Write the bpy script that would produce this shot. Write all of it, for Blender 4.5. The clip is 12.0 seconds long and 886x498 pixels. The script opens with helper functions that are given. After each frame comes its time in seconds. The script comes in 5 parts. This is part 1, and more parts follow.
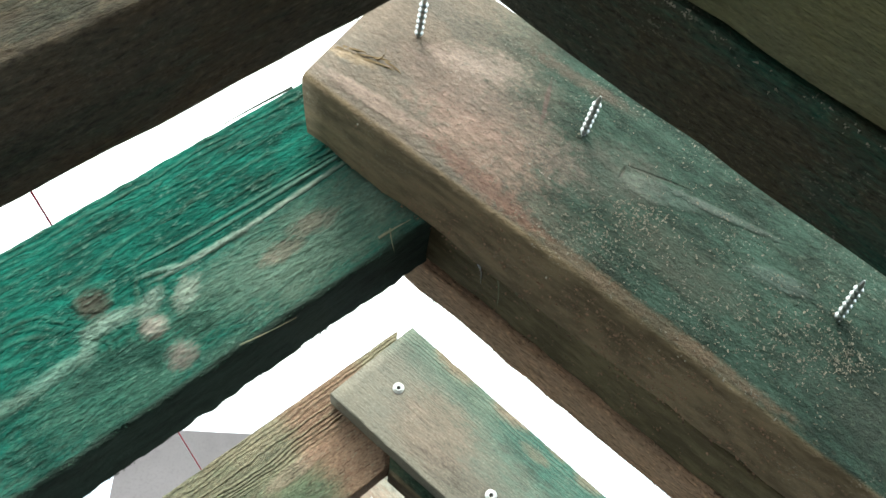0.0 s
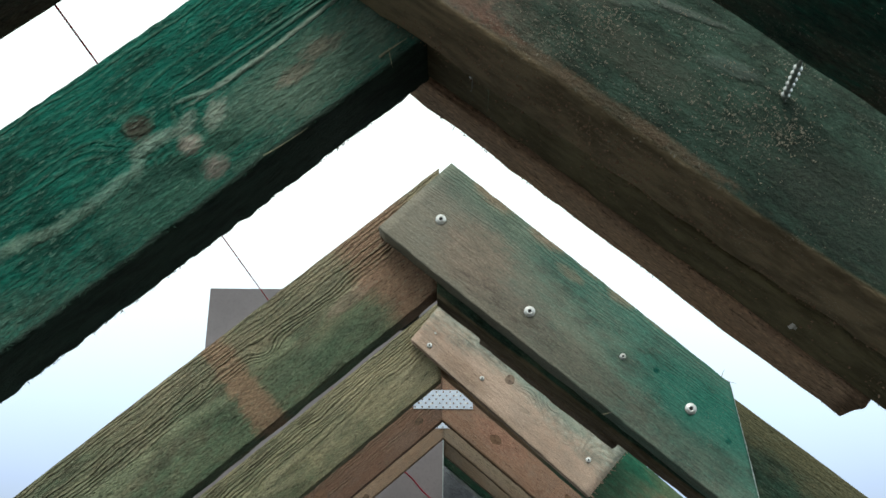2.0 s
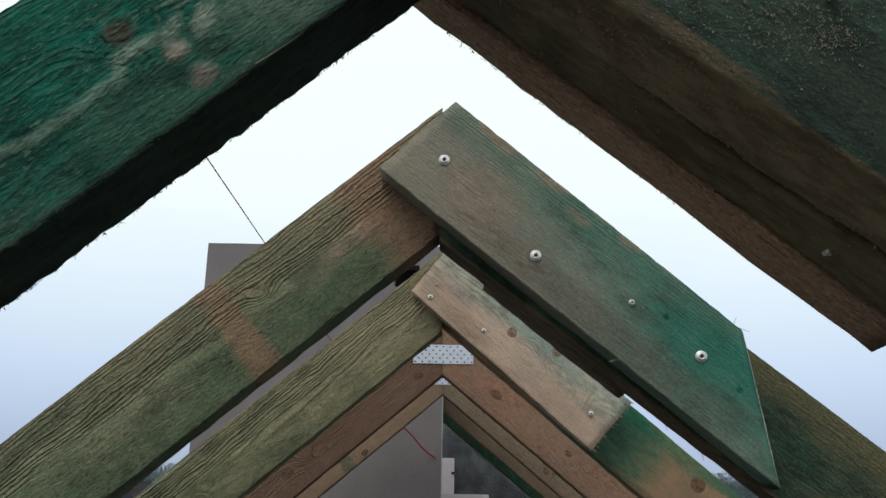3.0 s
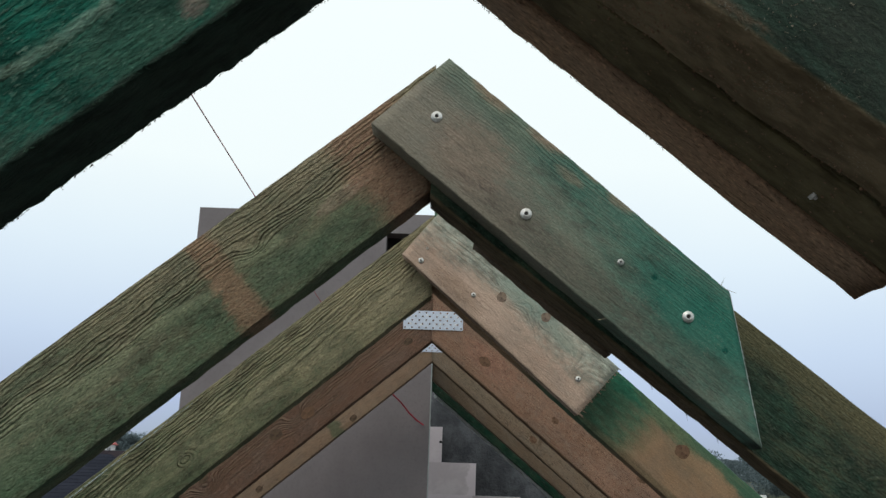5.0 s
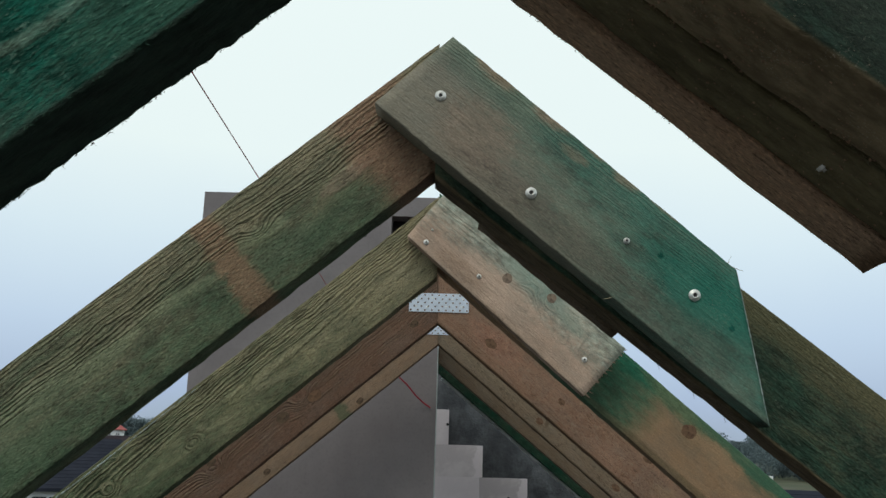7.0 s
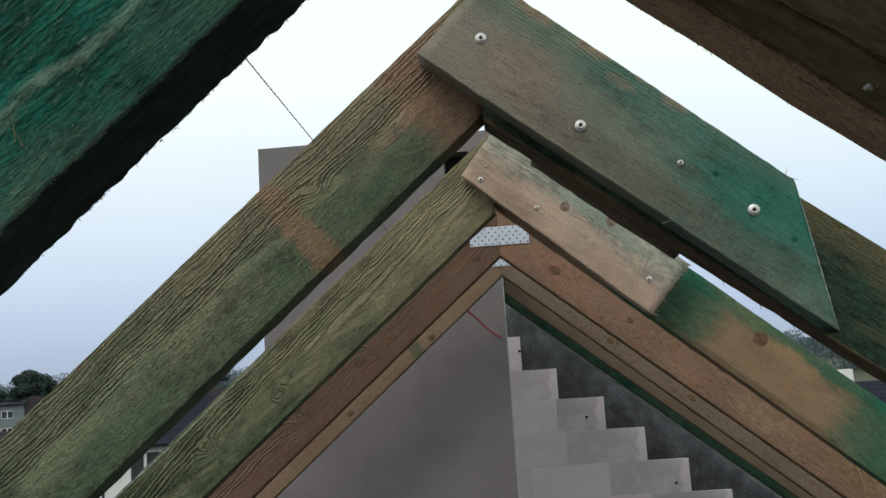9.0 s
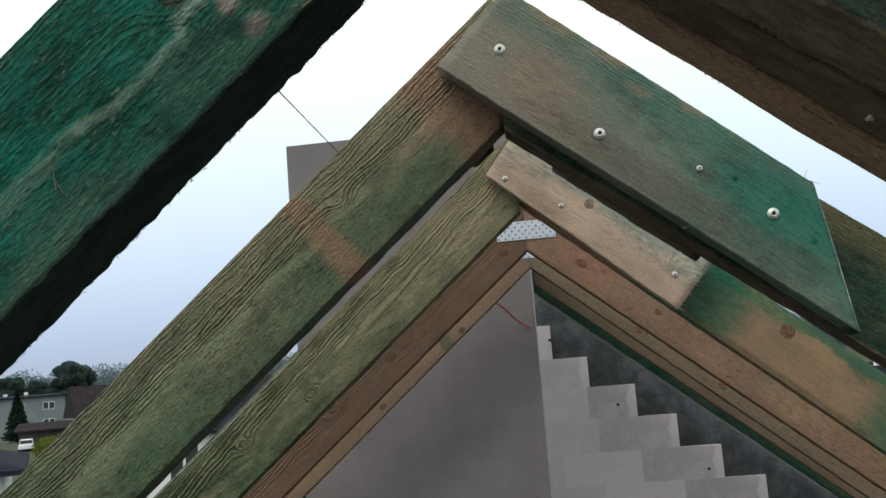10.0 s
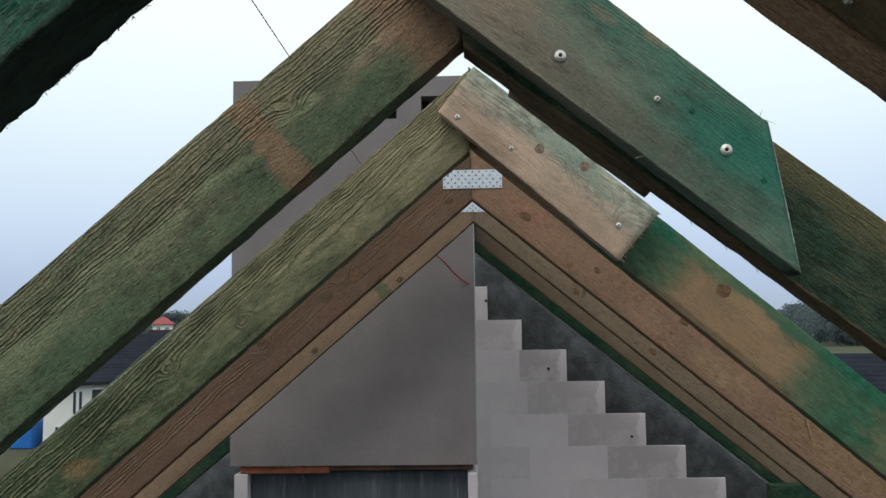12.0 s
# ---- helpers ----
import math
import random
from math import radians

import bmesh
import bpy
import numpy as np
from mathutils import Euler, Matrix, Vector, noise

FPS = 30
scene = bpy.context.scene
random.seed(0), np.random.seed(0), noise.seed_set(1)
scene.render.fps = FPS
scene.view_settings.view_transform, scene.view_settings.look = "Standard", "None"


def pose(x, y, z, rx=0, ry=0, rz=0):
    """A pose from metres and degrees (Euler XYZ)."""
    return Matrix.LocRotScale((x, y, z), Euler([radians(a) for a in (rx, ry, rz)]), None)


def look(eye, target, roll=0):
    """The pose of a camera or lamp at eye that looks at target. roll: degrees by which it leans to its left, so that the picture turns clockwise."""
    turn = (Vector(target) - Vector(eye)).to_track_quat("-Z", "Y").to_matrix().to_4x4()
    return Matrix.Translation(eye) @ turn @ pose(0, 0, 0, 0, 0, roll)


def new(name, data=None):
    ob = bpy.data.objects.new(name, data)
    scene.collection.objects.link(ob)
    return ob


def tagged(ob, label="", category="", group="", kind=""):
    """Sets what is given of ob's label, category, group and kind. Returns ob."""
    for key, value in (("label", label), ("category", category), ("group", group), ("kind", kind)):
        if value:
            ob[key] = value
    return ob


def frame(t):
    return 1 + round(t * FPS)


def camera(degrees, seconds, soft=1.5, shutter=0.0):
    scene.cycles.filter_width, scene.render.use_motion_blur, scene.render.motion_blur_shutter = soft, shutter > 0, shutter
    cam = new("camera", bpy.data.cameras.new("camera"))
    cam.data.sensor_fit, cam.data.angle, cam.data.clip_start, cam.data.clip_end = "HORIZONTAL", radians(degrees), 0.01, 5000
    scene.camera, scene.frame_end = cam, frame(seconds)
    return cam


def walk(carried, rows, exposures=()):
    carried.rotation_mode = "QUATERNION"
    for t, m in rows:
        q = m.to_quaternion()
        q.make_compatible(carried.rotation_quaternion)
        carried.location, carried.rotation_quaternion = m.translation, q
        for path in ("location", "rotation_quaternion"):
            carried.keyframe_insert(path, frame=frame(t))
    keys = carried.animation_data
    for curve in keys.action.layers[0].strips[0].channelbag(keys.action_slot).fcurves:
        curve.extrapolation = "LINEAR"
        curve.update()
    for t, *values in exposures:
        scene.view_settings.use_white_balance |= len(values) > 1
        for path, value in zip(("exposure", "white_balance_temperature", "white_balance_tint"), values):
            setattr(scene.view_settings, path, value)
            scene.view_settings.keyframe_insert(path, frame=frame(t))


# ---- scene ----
cam = camera(53.5, 12.0, shutter=0.1)
PATH = [
    (0, (0.02, 0.02, 6.319), (0.167, 1.795, 7.228), 1.7),
    (0.5, (0.046, 0.011, 6.301), (0.175, 1.827, 7.13), 0.9),
    (1, (0.054, -0.053, 6.271), (0.123, 1.8, 7.021), 0.7),
    (1.5, (0.081, -0.098, 6.245), (0.094, 1.782, 6.926), 0.6),
    (2, (0.096, -0.065, 6.222), (0.082, 1.836, 6.842), 0.6),
    (2.5, (0.095, -0.019, 6.207), (0.077, 1.896, 6.784), 0.8),
    (3, (0.089, 0.011, 6.202), (0.077, 1.937, 6.741), 1.0),
    (3.2, (0.087, 0.015, 6.206), (0.075, 1.948, 6.723), 1.1),
    (5, (0.095, 0.019, 6.167), (0.101, 1.96, 6.651), 2.0),
    (5.5, (0.094, 0.018, 6.165), (0.098, 1.96, 6.641), 1.8),
    (6, (0.101, 0.027, 6.155), (0.095, 1.973, 6.618), 2.1),
    (6.5, (0.102, 0.028, 6.155), (0.09, 1.975, 6.61), 2.1),
    (8.3, (0.072, 0.009, 6.187), (0.05, 1.974, 6.557), -2.0),
    (8.5, (0.072, -0.006, 6.184), (0.025, 1.963, 6.529), -2.8),
    (9, (0.094, -0.016, 6.182), (-0.045, 1.957, 6.475), -3.7),
    (9.5, (0.104, -0.082, 6.218), (-0.081, 1.892, 6.487), -4.0),
    (10, (0.114, -0.061, 6.223), (-0.096, 1.91, 6.487), -4.6),
    (10.5, (0.12, -0.077, 6.236), (-0.098, 1.893, 6.504), -4.8),
    (11, (0.131, -0.072, 6.215), (-0.054, 1.902, 6.475), -4.3),
    (11.5, (0.113, -0.029, 6.169), (-0.012, 1.954, 6.392), -2.6),
    (12, (0.093, -0.007, 6.123), (0.014, 1.983, 6.311), -0.8),
]
EXPOSURES = [(0.0, 1.75, 6400, 4), (0.5, 0.97, 6350, 3), (1.0, 0.80, 6350, 3), (1.5, 0.77, 6350, 3), (2.0, 0.54, 6400, 5), (2.5, 0.22, 6450, 8), (3.0, 0.10, 6500, 10),
             (5.0, 0.06, 6500, 10), (6.0, -0.03, 6450, 6), (6.5, -0.05, 6400, 5), (8.5, 0.06, 6650, 10), (9.5, 0.20, 6600, 8), (10.5, 0.28, 6600, 8), (11.0, 0.30, 6600, 8), (12.0, 0.16, 6550, 8)]
walk(cam, [(t, look(eye, target, roll)) for t, eye, target, roll in PATH], EXPOSURES)


# ---- world and light: a bright overcast sky ----
def build_world():
    world = bpy.data.worlds.new("overcast_sky")
    scene.world = world
    world.use_nodes = True
    nt = world.node_tree
    nt.nodes.clear()
    out = nt.nodes.new("ShaderNodeOutputWorld")
    bg = nt.nodes.new("ShaderNodeBackground")
    sky = nt.nodes.new("ShaderNodeTexSky")
    sky.sky_type, sky.sun_disc = "NISHITA", False
    sky.sun_elevation, sky.sun_rotation = radians(48), radians(200)
    sky.dust_density = 3.0
    dim = nt.nodes.new("ShaderNodeVectorMath")
    dim.operation = "SCALE"
    dim.inputs[3].default_value = 0.1
    tc = nt.nodes.new("ShaderNodeTexCoord")
    sep = nt.nodes.new("ShaderNodeSeparateXYZ")
    ramp = nt.nodes.new("ShaderNodeValToRGB")
    cloud = nt.nodes.new("ShaderNodeTexNoise")
    cloud.inputs["Scale"].default_value = 2.2
    cloud.inputs["Detail"].default_value = 4
    add = nt.nodes.new("ShaderNodeMath")
    add.operation = "MULTIPLY_ADD"
    add.inputs[1].default_value = 0.10
    stops = [(0.0, (0.42, 0.49, 0.60)), (0.05, (0.47, 0.56, 0.78)), (0.13, (0.64, 0.745, 0.93)), (0.23, (0.86, 0.955, 1.03)),
             (0.33, (1.04, 1.10, 1.08)), (1.0, (1.22, 1.26, 1.22))]
    el = ramp.color_ramp.elements
    while len(el) < len(stops):
        el.new(0.5)
    for e, (p, c) in zip(el, stops):
        e.position, e.color = p, (0.97 * c[0], c[1], c[2], 1)
    mix = nt.nodes.new("ShaderNodeMix")
    mix.data_type = "RGBA"
    mix.inputs[0].default_value = 0.82
    links = nt.links
    links.new(tc.outputs["Generated"], sep.inputs[0])
    links.new(tc.outputs["Generated"], cloud.inputs["Vector"])
    links.new(cloud.outputs[0], add.inputs[0])
    sub = nt.nodes.new("ShaderNodeMath")
    sub.operation = "SUBTRACT"
    sub.inputs[1].default_value = 0.05
    links.new(sep.outputs[2], sub.inputs[0])
    links.new(sub.outputs[0], add.inputs[2])
    links.new(add.outputs[0], ramp.inputs[0])
    links.new(sky.outputs[0], dim.inputs[0])
    links.new(dim.outputs[0], mix.inputs[6])
    links.new(ramp.outputs[0], mix.inputs[7])
    links.new(mix.outputs[2], bg.inputs[0])
    bg.inputs[1].default_value = 1.0
    links.new(bg.outputs[0], out.inputs[0])


build_world()
sun = new("sun", bpy.data.lights.new("sun", "SUN"))
sun.data.energy, sun.data.angle, sun.data.color = 0.8, radians(25), (1.0, 0.96, 0.9)
sun.matrix_world = look((-3, -8, 12), (0, 0, 0))


# ---- materials ----
class Graph:
    """A node material with short calls for its nodes."""

    def __init__(self, name):
        self.mat = bpy.data.materials.new(name)
        self.mat.use_nodes = True
        self.nt = self.mat.node_tree
        self.bsdf = self.nt.nodes["Principled BSDF"]

    def node(self, kind, **values):
        n = self.nt.nodes.new(kind)
        for key, value in values.items():
            self.put(n.inputs[key], value)
        return n

    def put(self, socket, value):
        if isinstance(value, bpy.types.NodeSocket):
            self.nt.links.new(value, socket)
        elif value is not None:
            socket.default_value = (*value, 1) if isinstance(value, tuple) and len(value) == 3 and socket.type == "RGBA" else value

    def math(self, op, a, b=None, c=None, clamp=False):
        n = self.nt.nodes.new("ShaderNodeMath")
        n.operation, n.use_clamp = op, clamp
        for s, v in zip(n.inputs, (a, b, c)):
            self.put(s, v)
        return n.outputs[0]

    def mix(self, fac, a, b, blend="MIX"):
        n = self.nt.nodes.new("ShaderNodeMix")
        n.data_type, n.blend_type, n.clamp_factor = "RGBA", blend, True
        self.put(n.inputs[0], fac), self.put(n.inputs[6], a), self.put(n.inputs[7], b)
        return n.outputs[2]

    def noise(self, vec, scale, detail=3.0, rough=0.55):
        n = self.node("ShaderNodeTexNoise", Scale=scale, Detail=detail, Roughness=rough)
        self.put(n.inputs["Vector"], vec)
        return n.outputs[0]

    def step(self, fac, lo, hi):
        n = self.nt.nodes.new("ShaderNodeMapRange")
        n.interpolation_type = "SMOOTHSTEP"
        self.put(n.inputs[0], fac)
        n.inputs[1].default_value, n.inputs[2].default_value = lo, hi
        return n.outputs[0]

    def coords(self, scale=(1, 1, 1), offset=(0, 0, 0)):
        tc = self.nt.nodes.new("ShaderNodeTexCoord")
        m = self.nt.nodes.new("ShaderNodeMapping")
        self.nt.links.new(tc.outputs["Object"], m.inputs[0])
        m.inputs[1].default_value, m.inputs[3].default_value = offset, scale
        return m.outputs[0]

    def done(self, color, rough=0.7, height=None, strength=0.5, distance=0.002, metallic=0.0, specular=0.4):
        b = self.bsdf
        self.put(b.inputs["Base Color"], color), self.put(b.inputs["Roughness"], rough), self.put(b.inputs["Metallic"], metallic)
        self.put(b.inputs["Specular IOR Level"], specular)
        if height is not None:
            bump = self.node("ShaderNodeBump", Strength=strength, Distance=distance, Height=height)
            self.nt.links.new(bump.outputs[0], b.inputs["Normal"])
        return self.mat


def wood(name, light, dark, stain=(0.004, 0.105, 0.075), bias=0.0, gx=0.0, gz=0.0, amp=0.6, seed=0, knots=(), ring=0.012, lines=0.6, lz=0.0,
         relief=1.0, dust=0.0, grey=0.2, patches=(), depth=0.195, fuzz=0.5, worn=0.3, edge=None, streak=0.6, grain=0.5, bright=(0.26, 0.28, 0.21), lumps=0.0, spots=(), under=None, torn=(38, 170), fine=(16, 480), soft=0.5, cover=0.93, ragged=1.0, lo=0.0, pith=None, wavy=1.0):
    """Rough-sawn softwood: growth lines that flow round knots, torn fibres, a patchy green preservative stain,
    weather-grey and sawdust.
    Object space: x along the grain, z across the depth. bias, gx and gz say where the stain is thick; lines and lz how
    strong the growth lines are and towards which edge; patches: (x, half length, colour) bands across the timber; edge:
    a colour rubbed along the upper edge;
    spots: (x, z, half length, half width, turn, colour, strength, lift) blotches with ragged rims; under: a separate
    underside colour, set apart from the face's;
    pith: (height over the lower edge, depth behind the face, drift along the grain) of the tree's heart; wavy: how far
    the lines wander."""
    g = Graph(name)
    p = g.coords()
    sep = g.nt.nodes.new("ShaderNodeSeparateXYZ")
    g.nt.links.new(p, sep.inputs[0])
    x, y, z = sep.outputs
    zn = g.math("MULTIPLY_ADD", z, 1.0 / depth, -0.5)
    pz, py, drift = pith or (depth * (0.25 + 0.13 * (seed % 4)), 0.035 + 0.012 * (seed % 3), 0.03 - 0.02 * (seed % 4))
    slow = g.noise(g.coords((1.5, 4, 5), (seed * 1.7, seed, seed * 0.3)), 1.0, 3.0, 0.55)
    wander = g.noise(g.coords((9, 24, 24), (seed, seed * 0.6, 2)), 1.0, 3.0, 0.55)
    tremble = g.noise(g.coords((60, 190, 190), (seed, 0, 0)), 1.0, 3.0, 0.6)
    across = g.math("ADD", g.math("SUBTRACT", z, pz + 0.035 + 0.011 * wavy), g.math("MULTIPLY_ADD", slow, 0.07, g.math("MULTIPLY", wander, 0.022 * wavy)))
    inward = g.math("ADD", g.math("ABSOLUTE", y), g.math("MULTIPLY_ADD", x, drift, py))
    r = g.math("SQRT", g.math("ADD", g.math("MULTIPLY", across, across), g.math("MULTIPLY", inward, inward)))
    r = g.math("MULTIPLY_ADD", tremble, 0.0045, r)
    for kx, kz, kr in knots:
        ex = g.math("POWER", g.math("DIVIDE", g.math("SUBTRACT", x, kx), kr * 2.6), 2.0)
        ez = g.math("POWER", g.math("DIVIDE", g.math("SUBTRACT", z, kz), kr * 1.7), 2.0)
        bell = g.math("EXPONENT", g.math("MULTIPLY", g.math("ADD", ex, ez), -1.0))
        r = g.math("MULTIPLY_ADD", bell, kr * 2.0, r)
    uneven = g.noise(g.coords((0.5, 16, 16), (seed * 3.0, 1, 0)), 1.0, 2.0)
    turns = g.math("MULTIPLY_ADD", uneven, 3.0, g.math("DIVIDE", r, ring))
    year = g.nt.nodes.new("ShaderNodeTexWhiteNoise")
    year.noise_dimensions = "1D"
    g.put(year.inputs["W"], g.math("FLOOR", turns))
    force = g.math("MULTIPLY_ADD", year.outputs["Value"], 0.9, 0.10)
    wave = g.math("FRACT", turns)
    breaks = g.noise(g.coords((9, 22, 22), (seed, 5, seed)), 1.0, 4.0, 0.6)
    where = g.step(g.math("MULTIPLY_ADD", g.math("SUBTRACT", zn, lo), lz, breaks), 0.40, 0.72)
    where = g.math("MULTIPLY", where, force)
    crack = g.math("MULTIPLY", g.math("MAXIMUM", g.step(wave, 0.17, 0.03), g.step(wave, 0.93, 0.995)), where)
    crest = g.math("MULTIPLY", g.math("MULTIPLY", g.step(wave, 0.14, 0.38), g.step(wave, 0.85, 0.50)), where)
    fibre = g.noise(g.coords((fine[0], fine[1], fine[1]), (0, seed, 0)), 1.0, 3.0, 0.6)
    tear = g.noise(g.coords((torn[0], torn[1], torn[1]), (0, 0, seed)), 1.0, 5.0, 0.70)
    crack = g.math("MULTIPLY", crack, g.math("MULTIPLY_ADD", g.step(tear, 0.38, 0.60), 0.75, 0.25))
    pick = g.noise(g.coords((22, 55, 55), (0, seed, seed)), 1.0, 4.0, 0.65)
    blotch = g.noise(g.coords((2.6, 6, 7), (seed * 0.7, seed * 2.0, 3)), 1.0, 5.0, 0.62)
    cloud = g.noise(g.coords((7, 11, 15), (seed * 0.4, 2, seed)), 1.0, 6.0, 0.7)
    grit = g.noise(g.coords((max(150.0, 1.2 * torn[0]), 330, 330), (3, 0, seed)), 1.0, 3.0, 0.6)
    col = g.mix(g.step(blotch, 0.35, 0.65), light, tuple(0.6 * a + 0.4 * b for a, b in zip(light, dark)))
    col = g.mix(g.math("MULTIPLY", g.step(cloud, 0.42, 0.62), grey), col, (0.13, 0.135, 0.12))
    m = g.math("MULTIPLY_ADD", g.math("SUBTRACT", blotch, 0.5), amp * 2.4, bias)
    m = g.math("MULTIPLY_ADD", x, gx, m)
    m = g.math("MULTIPLY_ADD", zn, gz, m)
    m = g.math("MULTIPLY_ADD", g.math("SUBTRACT", cloud, 0.5), 1.7, m)
    m = g.math("MULTIPLY_ADD", g.math("SUBTRACT", tear, 0.5), 1.0 * ragged, m)
    m = g.step(m, 0.3 - soft, 0.3 + soft)
    shade = g.mix(g.step(g.math("MULTIPLY_ADD", pick, 0.5, g.math("MULTIPLY", cloud, 0.5)), 0.38, 0.62), tuple(1.25 * c for c in stain), tuple(0.42 * c for c in stain))
    col = g.mix(g.math("MULTIPLY", m, cover), col, shade)
    if edge:
        rim = g.step(g.math("MULTIPLY_ADD", g.math("SUBTRACT", cloud, 0.5), 0.55, zn), 0.28, 0.42)
        col = g.mix(g.math("MULTIPLY", rim, 0.75), col, edge)
    lift = None
    frayed = g.math("MULTIPLY_ADD", g.math("SUBTRACT", tear, 0.5), 3.4 * ragged, g.math("MULTIPLY", g.math("SUBTRACT", cloud, 0.5), 2.6))
    for sx, sz, rx, rz, turn, tint, strength, rise in spots:
        ca, sa = math.cos(radians(turn)), math.sin(radians(turn))
        dx, dz = g.math("SUBTRACT", x, sx), g.math("SUBTRACT", z, sz)
        u = g.math("ADD", g.math("MULTIPLY", dx, ca / rx), g.math("MULTIPLY", dz, sa / rx))
        v = g.math("ADD", g.math("MULTIPLY", dx, -sa / rz), g.math("MULTIPLY", dz, ca / rz))
        far = g.math("ADD", g.math("ADD", g.math("POWER", u, 2.0), g.math("POWER", v, 2.0)), frayed)
        mask = g.step(far, 1.9, 0.1)
        col = g.mix(g.math("MULTIPLY", mask, strength), col, g.mix(g.step(pick, 0.35, 0.65), tuple(0.75 * c for c in tint), tuple(1.2 * c for c in tint)))
        if rise:
            lift = g.math("MULTIPLY", mask, rise) if lift is None else g.math("MULTIPLY_ADD", mask, rise, lift)
    for px, half, pc in patches:
        far = g.math("ABSOLUTE", g.math("SUBTRACT", g.math("MULTIPLY_ADD", g.math("SUBTRACT", tear, 0.5), 0.04, g.math("MULTIPLY_ADD", g.math("SUBTRACT", cloud, 0.5), 0.10, x)), px))
        col = g.mix(g.math("MULTIPLY", g.step(far, half * 1.45, half * 0.65), 0.72), col, g.mix(cloud, pc, tuple(0.5 * c for c in pc)))
    # worn fibre tips, paled further by highlights put into the colour
    lit_tips = g.math("MULTIPLY", g.step(tear, 0.54, 0.63), g.step(pick, 0.40, 0.60))
    col = g.mix(g.math("MULTIPLY", lit_tips, worn), col, bright)
    col = g.mix(g.math("MULTIPLY", crest, 0.42 * min(lines, 1.6)), col, g.mix(0.5, tuple(1.5 * c for c in light), (0.24, 0.25, 0.17)))
    col = g.mix(g.math("MULTIPLY", crack, min(0.9, 0.68 * lines)), col, g.mix(0.85, col, (0.0, 0.0, 0.0)))
    # shade down between the fibres is painted as dark streaks
    low = g.step(g.math("MULTIPLY_ADD", fibre, 0.5, g.math("MULTIPLY", tear, 0.5)), 0.465, 0.40)
    col = g.mix(g.math("MULTIPLY", low, streak), col, g.mix(0.8, col, (0.0, 0.0, 0.0)))
    col = g.mix(g.math("MULTIPLY", g.step(grit, 0.52, 0.68), 1.1 * grain), col, g.mix(1.0, col, (1.9, 1.85, 1.75), "MULTIPLY"))
    col = g.mix(g.math("MULTIPLY", g.step(grit, 0.46, 0.32), grain), col, g.mix(0.8, col, (0.0, 0.0, 0.0)))
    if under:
        # recolours the underside alone; for wood_p1_left this paints in its shade
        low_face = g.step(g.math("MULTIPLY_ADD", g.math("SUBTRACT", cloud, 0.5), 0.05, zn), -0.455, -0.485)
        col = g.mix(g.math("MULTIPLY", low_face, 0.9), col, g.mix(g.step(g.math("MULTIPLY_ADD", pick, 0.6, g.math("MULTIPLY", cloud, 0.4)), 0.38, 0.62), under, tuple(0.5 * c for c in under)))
    if dust:
        spec = g.noise(p, 420.0, 2.0, 0.5)
        area = g.noise(p, 14.0, 4.0, 0.65)
        d = g.math("MULTIPLY", g.step(spec, 0.60, 0.67), g.step(area, 0.46, 0.64))
        col = g.mix(g.math("MULTIPLY", d, dust), col, (0.45, 0.40, 0.32))
    h = g.math("MULTIPLY_ADD", crest, 0.75 * lines, g.math("MULTIPLY", fibre, 0.35))
    h = g.math("MULTIPLY_ADD", crack, -0.9 * lines, h)
    h = g.math("MULTIPLY_ADD", tear, 0.5 + 0.9 * fuzz, h)
    h = g.math("MULTIPLY_ADD", pick, 0.2 + 1.3 * fuzz, h)
    h = g.math("MULTIPLY_ADD", grit, 0.5 * grain, h)
    if lumps:
        clump = g.noise(g.coords((24, 80, 80), (seed, 1, 2)), 1.0, 4.0, 0.6)
        h = g.math("MULTIPLY_ADD", clump, lumps, h)
    if lift is not None:
        h = g.math("ADD", h, lift)
    rough = g.math("MULTIPLY_ADD", fibre, 0.25, 0.62)
    return g.done(col, rough, h, min(1.0, 0.85 * relief), 0.0065 * relief, specular=0.06)


def knotwood(name, a, b):
    """A knot's end grain: faint rings and dark checks."""
    g = Graph(name)
    p = g.coords()
    ln = g.nt.nodes.new("ShaderNodeVectorMath")
    ln.operation = "LENGTH"
    g.nt.links.new(p, ln.inputs[0])
    n = g.noise(p, 90.0, 4.0, 0.65)
    ringw = g.math("MULTIPLY_ADD", g.math("SINE", g.math("MULTIPLY_ADD", n, 14.0, g.math("MULTIPLY", ln.outputs["Value"], 1500.0))), 0.5, 0.5)
    col = g.mix(g.step(g.noise(p, 55.0, 4.0, 0.65), 0.35, 0.65), a, b)
    col = g.mix(g.math("MULTIPLY", ringw, 0.22), col, b)
    col = g.mix(g.math("MULTIPLY", g.step(n, 0.52, 0.68), 0.6), col, tuple(0.3 * c for c in b))
    return g.done(col, 0.85, n, 0.6, 0.002, specular=0.06)


def grainy(name, a, b, scale=6.0, fine=80.0, rough=0.85, strength=0.4, distance=0.004, specular=0.3, metallic=0.0, stains=None):
    """A plain material with two scales of variation and fine relief."""
    g = Graph(name)
    p = g.coords()
    n1 = g.noise(p, scale, 4.0, 0.6)
    n2 = g.noise(p, fine, 3.0, 0.6)
    col = g.mix(g.step(n1, 0.3, 0.7), a, b)
    col = g.mix(g.math("MULTIPLY", g.step(n2, 0.45, 0.75), 0.35), col, tuple(0.55 * c for c in a))
    if stains:
        n3 = g.noise(g.coords((1, 1, 0.5), (7, 3, 1)), scale * 0.35, 3.0)
        col = g.mix(g.math("MULTIPLY", g.step(n3, 0.5, 0.7), 0.7), col, stains)
    h = g.math("MULTIPLY_ADD", n2, 0.6, n1)
    return g.done(col, rough, h, strength, distance, metallic, specular)


